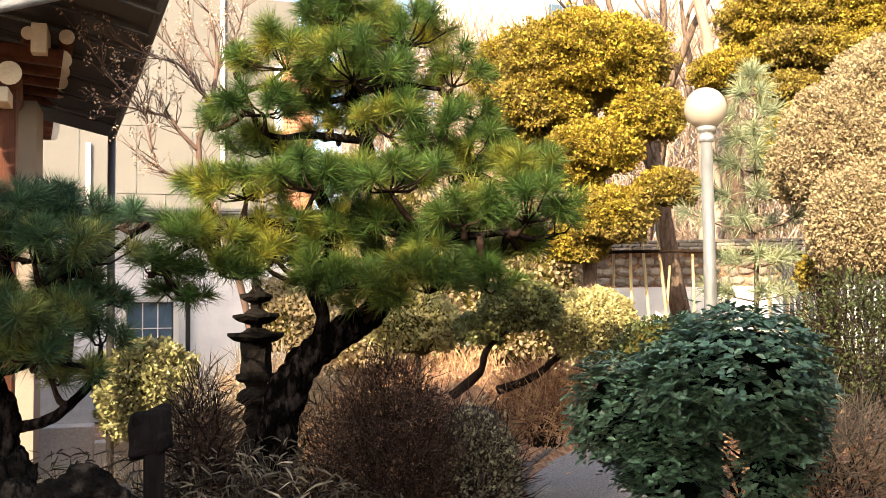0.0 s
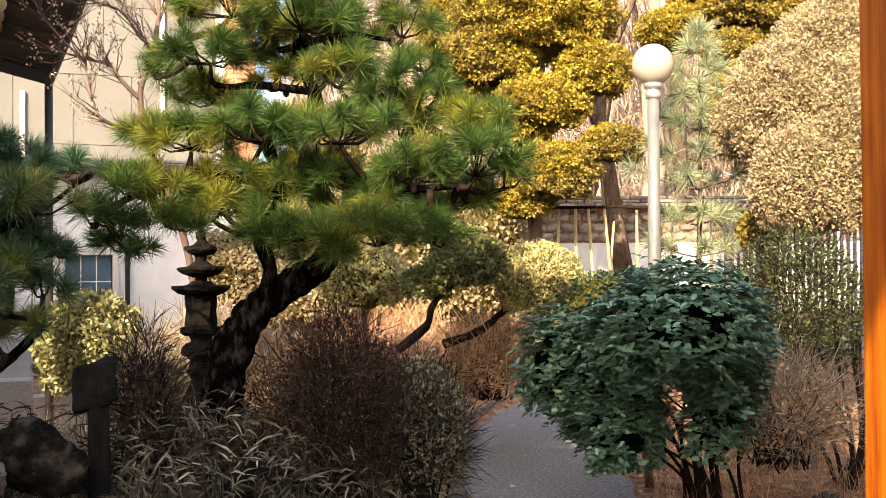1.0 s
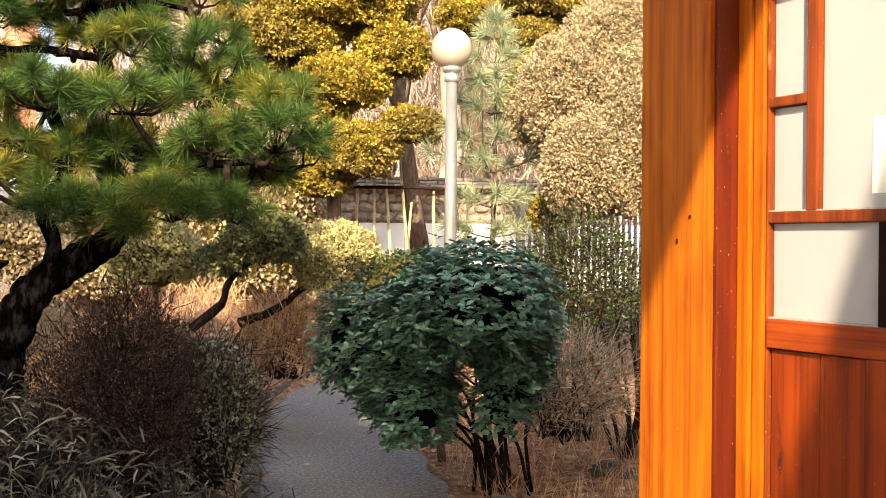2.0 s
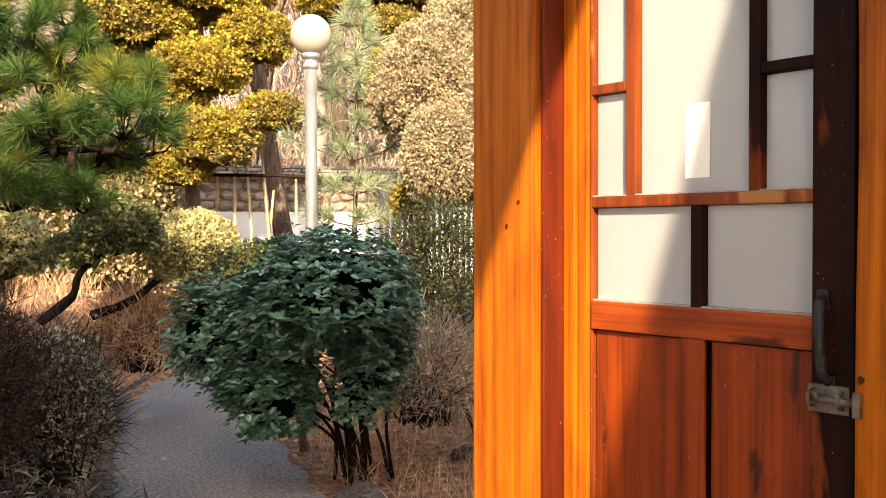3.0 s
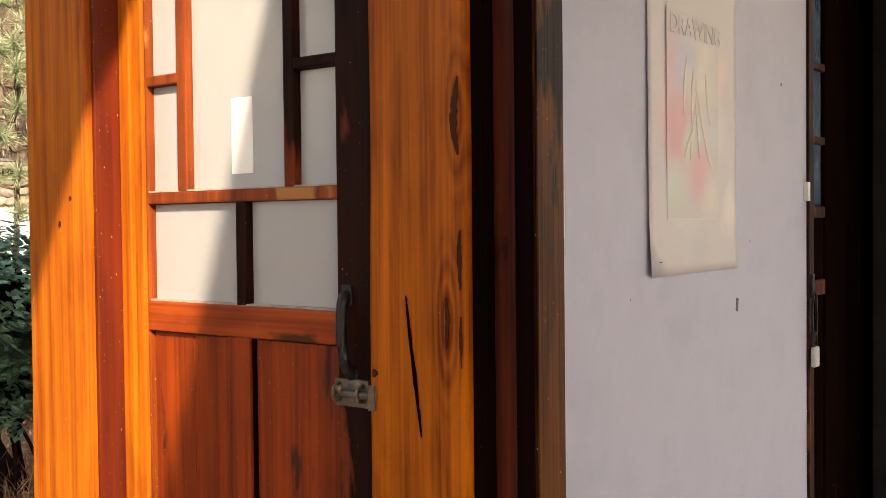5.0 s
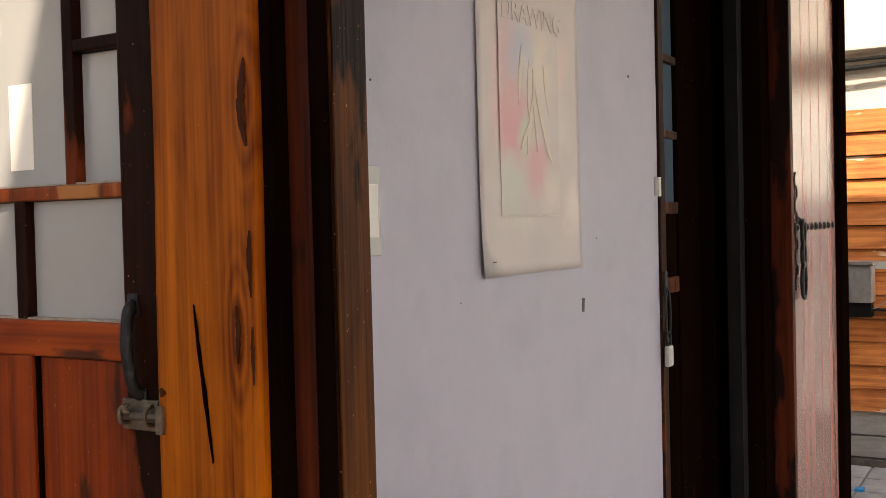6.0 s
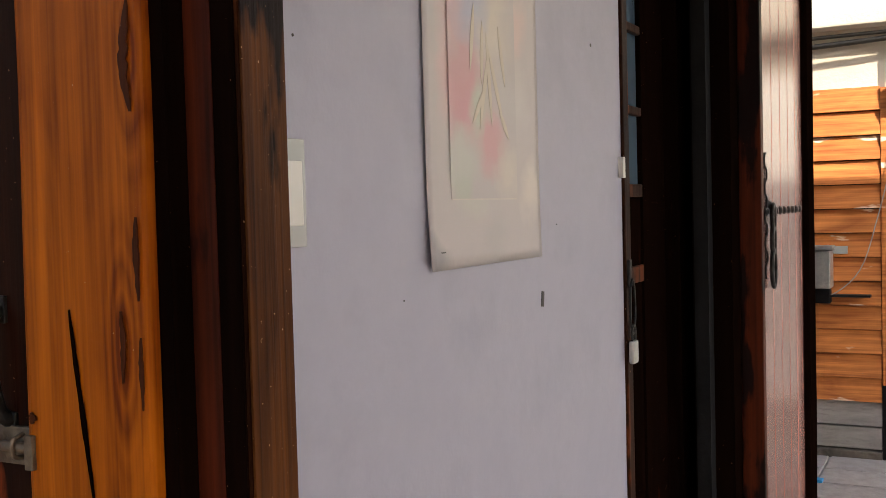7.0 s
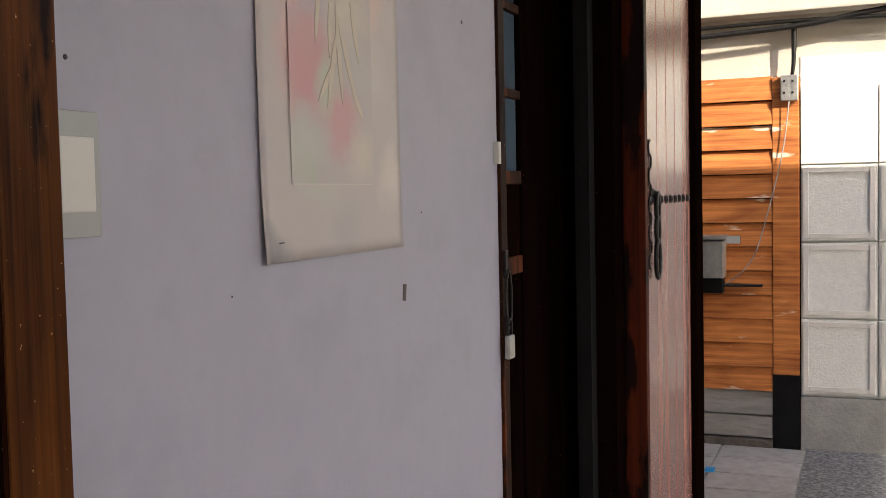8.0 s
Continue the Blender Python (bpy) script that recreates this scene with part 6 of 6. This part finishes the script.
for k in range(8):
    bm = bmesh.new()
    b = Vector((4.75 + rng.normal() * 0.05, 5.1 + rng.normal() * 0.05, -0.1))
    t = b + Vector((0.25 * rng.normal(), 0.25 * rng.normal(), 1.3 + 0.3 * rng.random()))
    limb(bm, [b, b.lerp(t, 0.3) + Vector((0.08, 0.0, -0.1)), b.lerp(t, 0.65), t], 0.016, 0.006, 6, 0.003, 4)
    part("stem", bm, M["bark_dark"], stems, smooth=True)

# ---- white garden wall with stone course and tile coping ----
gw = thing("garden_wall", "whitewashed garden wall with a rubble course and tiled coping", "wall", kind="structure")
W0, W1 = Vector((4.45, 11.04, 0)), Vector((13.5, 8.0, 0))
wl = (W1 - W0).length
wd = (W1 - W0).normalized()
gw.matrix_world = Matrix.Translation(W0) @ Matrix.Rotation(math.atan2(wd.y, wd.x), 4, "Z")
part("face", boxes((0, wl, 0, 0.3, -0.2, 1.56)), M["white_wall"], gw)
part("bed", boxes((0, wl, 0.02, 0.3, 1.56, 2.06)), M["litter"], gw)
cobble = []
for k in range(6):
    bm = bmesh.new()
    bmesh.ops.create_icosphere(bm, subdivisions=2, radius=1)
    for v in bm.verts:
        v.co *= 1 + 0.25 * noise.noise(v.co * 1.6 + Vector((k * 5, 0, 0)))
        v.co = Vector((v.co.x * 0.095, v.co.y * 0.05, v.co.z * 0.055))
    me = bpy.data.meshes.new("cobble")
    bm.to_mesh(me)
    bm.free()
    me.materials.append(M["cobble"])
    cobble.append(me)
for r in range(3):
    for k in range(54):
        ob = new("stone", cobble[(k * 7 + r * 3) % 6])
        ob.parent = gw
        ob.matrix_local = pose(0.1 + k * 0.172 + r * 0.08 + rng.normal() * 0.012, 0.02, 1.625 + r * 0.115, 0, rng.normal() * 12, 0)
tile_me = bpy.data.meshes.new("coping_tile")
bm = boxes((0, 0.20, -0.16, 0.46, 0, 0.035), bevel=0.008)
bm.to_mesh(tile_me)
bm.free()
tile_me.materials.append(M["cobble"])
for r in range(3):
    for k in range(44):
        ob = new("coping_tile", tile_me)
        ob.parent = gw
        ob.matrix_local = pose(k * 0.215 + r * 0.1, r * 0.02, 1.98 + r * 0.042, 0, 0, 0)
fence = thing("picket_fence", "low grey wooden picket fence behind the shrubs", "fence")
for k in range(26):
    p = Vector((5.62, 7.61, 1.68)) + Vector((0.9, -0.45, 0)).normalized() * (k * 0.055)
    ob = part("picket", boxes((p.x, p.x + 0.03, p.y, p.y + 0.015, 0.5, p.z + 0.16)), M["plank_grey"], fence)
for i, (a, b) in enumerate([((4.60, 7.99, 2.12), (4.63, 7.75, 1.06)), ((4.40, 8.10, 1.90), (4.32, 7.92, 1.06)), ((4.75, 8.03, 1.70), (4.51, 7.82, 1.06)), ((4.58, 8.23, 2.02), (4.53, 7.92, 1.06)), ((4.87, 7.84, 1.79), (4.78, 7.67, 1.06)),
                            ((5.19, 7.18, 1.66), (5.08, 7.01, 0.98)), ((5.32, 7.09, 1.73), (5.15, 6.96, 0.98)), ((5.03, 7.52, 1.68), (4.89, 7.37, 1.06)), ((4.27, 8.16, 1.86), (4.14, 8.00, 1.06)), ((5.42, 7.01, 1.75), (5.27, 6.88, 0.98))]):
    bm = bmesh.new()
    a, b = Vector(a), Vector(b)
    b.z = 0.5
    tube(bm, [b, b.lerp(a, 0.33), b.lerp(a, 0.66), a], [0.016, 0.015, 0.014, 0.011], 8)
    tagged(part("bamboo_cane", bm, M["bamboo"], smooth=True), "leaning dry bamboo cane staked in the bank", "bamboo cane", "canes by the wall")
bm = bmesh.new()
tube(bm, [(4.07, 8.15, 1.82), (4.72, 7.82, 1.82), (5.63, 7.11, 1.74)], 0.014, 6)
tagged(part("bamboo_rail", bm, M["bark_dark"], smooth=True), "thin dark horizontal cane lashed to the stakes", "bamboo cane")

# ---- tiled house with deep eaves ----
hanok = thing("tiled_house", "dark tiled timber house with deep boarded eaves", "house")
part("wall", boxes((-4.0, -0.98, 8.0, 12.0, -0.1, 3.0)), M["tan_wall"], hanok)
E0, E1 = Vector((-0.27, 7.14, 3.06)), Vector((-0.62, 10.43, 3.09))
for k in range(10):
    p = E0.lerp(E1, k / 9)
    bm = bmesh.new()
    tube(bm, [p + Vector((-1.1, 0, 0.12)), p], 0.062, 12)
    rf = part("rafter", bm, M["rafter"], hanok, smooth=True)
    bm = bmesh.new()
    tube(bm, [p, p + Vector((0.004, -0.006, 0))], 0.063, 12)
    part("rafter_end", bm, M["endpaint"], rf, "cream painted rafter end")
for p, r in ((Vector((-0.59, 7.01, 2.92)), 0.078), (Vector((-0.24, 7.05, 3.19)), 0.05), (Vector((-0.49, 7.12, 3.22)), 0.045)):
    bm = bmesh.new()
    tube(bm, [p + Vector((-0.15, 1.5, 0)), p], r, 18)
    bmm = part("purlin", bm, M["rafter"], hanok, smooth=True)
    bm = bmesh.new()
    tube(bm, [p, p + Vector((0, -0.008, 0))], r * 1.01, 18)
    part("purlin_end", bm, M["endpaint"], bmm, "cream painted purlin end")
q = Vector((-0.41, 6.98, 3.16))
part("bracket", boxes((q.x - 0.05, q.x + 0.05, q.y, q.y + 0.3, q.z - 0.10, q.z + 0.10), bevel=0.01), M["endpaint"], hanok, "cream painted bracket block")
q = Vector((-0.61, 6.96, 2.77))
part("bracket", boxes((q.x - 0.06, q.x + 0.02, q.y, q.y + 0.3, q.z - 0.05, q.z + 0.05), bevel=0.01), M["endpaint"], hanok)
q = Vector((-0.63, 7.21, 2.46))
part("column", boxes((q.x - 0.1, q.x + 0.06, q.y, q.y + 0.15, -0.1, q.z + 0.5), bevel=0.01), M["rafter"], hanok)
q = Vector((-0.52, 8.02, 2.59))
part("end_wall", boxes((q.x - 0.9, q.x, q.y, q.y + 0.5, -0.1, q.z + 0.35)), M["tan_wall"], hanok)
# Unseen block over the house, added to keep the low wing shaded.
part("wing_shade_storey", boxes((-9.0, -1.2, 9.0, 10.0, 3.05, 5.5)), M["plaster"], hanok)
# boarded soffit: sheets between the house and the rising eave
EV0, EV1 = Vector((-0.00, 8.56, 2.77)), Vector((0.41, 6.26, 3.35))
IN0, IN1 = Vector((-1.3, 9.6, 3.25)), Vector((-1.5, 6.0, 3.85))
for k in range(8):
    a0, a1 = k / 8, (k + 1) / 8 + 0.02
    bm = bmesh.new()
    vs = [bm.verts.new(p) for p in (IN0.lerp(IN1, a0), EV0.lerp(EV1, a0), EV0.lerp(EV1, a1), IN0.lerp(IN1, a1))]
    bm.faces.new(vs)
    bm.normal_update()
    bmesh.ops.solidify(bm, geom=bm.faces[:], thickness=0.02 + 0.014 * (k % 2))
    bmesh.ops.recalc_face_normals(bm, faces=bm.faces)
    part("soffit_sheet", bm, M["sheet"], hanok)
for k in range(7):
    a = (k + 1) / 8
    bm = bmesh.new()
    tube(bm, [IN0.lerp(IN1, a) - Vector((0, 0, 0.03)), EV0.lerp(EV1, a) - Vector((0, 0, 0.03))], 0.014, 6)
    part("soffit_batten", bm, M["sheet"], hanok)
for k in range(4):
    bm = bmesh.new()
    tube(bm, [(-1.3, 6.2 + k * 0.05, 2.90 + k * 0.06), (-0.6, 6.2 + k * 0.05, 3.11 + k * 0.06), (0.12, 6.2 + k * 0.05, 3.33 + k * 0.06)], 0.036, 10)
    part("eave_tile", bm, M["tile_grey"], hanok, smooth=True)
bm = bmesh.new()
tube(bm, [EV0, EV0.lerp(EV1, 0.5) - Vector((0, 0, 0.02)), EV1], 0.03, 8)
part("gutter", bm, M["sheet"], hanok, smooth=True)
bm = bmesh.new()
tube(bm, [EV0, Vector((EV0.x, EV0.y + 0.02, -0.1))], 0.032, 12)
part("downpipe", bm, M["sheet"], hanok, smooth=True)
bm = bmesh.new()
for k in range(12):
    y = 5.9 + k * 0.25
    tube(bm, [(-2.8, y, 4.6), (-1.2, y, 3.95), (-0.3, y, 3.72)], 0.055, 8)
part("roof_tiles", bm, M["tile"], hanok, smooth=True)
part("roof_bed", boxes((-4.0, -0.35, 5.8, 9.0, 3.52, 3.64)), M["tile"], hanok)

# ---- far buildings ----
block = thing("office_building", "large beige stone-panelled building in sun", "building")
part("wall", boxes((-6.0, 2.25, 16.05, 22.0, -0.1, 12.0)), M["plaster"], block)
for c in range(7):
    for r in range(8):
        x0, z0 = -3.6 + c * 0.83 + (0.4 if r % 2 else 0), 0.0 + r * 1.05
        part("panel", boxes((x0, x0 + 0.818, 16.02, 16.06, z0, z0 + 1.038)), M["beige"], block)
for x in (-0.62, 1.36):
    part("drainpipe", boxes((x, x + 0.07, 15.96, 16.02, 2.5 if x < 0 else 3.6, 3.9 if x < 0 else 9.0)), M["granite"], block)
chim = thing("brick_pier", "terracotta brick pier at the building's end", "pier")
part("shaft", boxes((2.28, 2.75, 15.55, 16.0, -0.1, 5.4)), M["plaster"], chim)
brick_me = bpy.data.meshes.new("brick")
bm = boxes((0, 0.225, 0, 0.03, 0, 0.062), bevel=0.004)
bm.to_mesh(brick_me)
bm.free()
brick_me.materials.append(M["brick"])
for r in range(76):
    for c in range(2):
        ob = new("brick", brick_me)
        ob.parent = chim
        ob.matrix_local = pose(2.285 + c * 0.235 - (0.03 if r % 2 else 0), 15.522, -0.05 + r * 0.0715, 0, 0, 0)
wing = thing("low_wing", "low white-grey rendered wing with a blue-paned window", "building")
part("wall", boxes((-5.0, 0.02, 14.2, 16.0, -0.1, 2.55)), M["white_wall"], wing)
part("wall", boxes((0.62, 2.6, 14.2, 16.0, -0.1, 2.55)), M["white_wall"], wing)
part("wall", boxes((0.02, 0.62, 14.2, 16.0, -0.1, 0.75)), M["white_wall"], wing)
part("wall", boxes((0.02, 0.62, 14.2, 16.0, 1.48, 2.55)), M["white_wall"], wing)
part("plinth", boxes((-5.0, 0.05, 14.0, 14.2, -0.1, 0.42), bevel=0.01), M["concrete"], wing)
part("terrace_wall", boxes((-4.0, -0.16, 9.2, 9.5, -0.1, 0.37), bevel=0.012), M["granite"], wing, "pale granite terrace wall")
part("terrace_wall", boxes((-0.155, 0.22, 9.25, 9.5, -0.1, 0.22), bevel=0.012), M["granite"], wing)
for r in range(4):
    part("coping_tile", boxes((-5.1, 2.7, 13.9 + r * 0.06, 14.6, 2.56 + r * 0.05, 2.60 + r * 0.05), bevel=0.01), M["tile"], wing)
win = part("window", boxes((-0.06, 0.02, 14.16, 14.2, 0.72, 1.56), (0.62, 0.70, 14.16, 14.2, 0.72, 1.56), (0.02, 0.62, 14.16, 14.2, 1.48, 1.56), (0.02, 0.62, 14.16, 14.2, 0.72, 0.77), bevel=0.005), M["plaster"], wing)
for c in range(3):
    for r in range(2):
        part("pane", boxes((0.03 + c * 0.197, 0.03 + c * 0.197 + 0.18, 14.24, 14.25, 0.78 + r * 0.355, 0.78 + r * 0.355 + 0.335)), M["glass_dark"], win, "dark blue pane")
for x in (0.213, 0.41):
    part("glazing_bar", boxes((x, x + 0.015, 14.22, 14.245, 0.77, 1.48)), M["white_wall"], win)
part("glazing_bar", boxes((0.02, 0.62, 14.222, 14.243, 1.117, 1.132)), M["white_wall"], win)
part("black_post", boxes((0.78, 0.84, 14.1, 14.2, 0.3, 1.5)), M["iron"], wing)
sign = part("red_sign", boxes((-1.32, -1.12, 14.15, 14.19, 0.55, 0.75)), material("red sign", [(0.45, 0.03, 0.02), (0.55, 0.05, 0.03)], bump=0))
tagged(sign, "small red sign on the white wall", "sign")
apt = thing("apartment_building", "pale concrete apartment building behind bare trees", "building")
part("wall", boxes((10.0, 26.0, 26.0, 34.0, 0.0, 14.0)), M["plaster"], apt)
for r in range(4):
    for c in range(6):
        part("window", boxes((11.0 + c * 2.5, 12.4 + c * 2.5, 25.95, 26.0, 2.2 + r * 3, 3.8 + r * 3)), M["glass_dark"], apt)
hill = thing("far_woods", "brown winter woods rising behind the wall", "woods", kind="stuff")
g = Gather()
n = 75000
a = rng.uniform(0.20, 1.25, n)
d = rng.uniform(15, 22, n)
base = np.stack([np.sin(a) * d, np.cos(a) * d, rng.uniform(0, 1, n) ** 1.3 * (2.2 + 0.22 * d)], 1)
g.add(*blades(base, rng.normal(size=(n, 3)) * 0.5 + np.array([0, 0, 1.0]), rng.uniform(0.3, 1.0, n), 0.022))
wood_ob = child("branches", g.mesh("branches"), M["haze_twig"], hill)
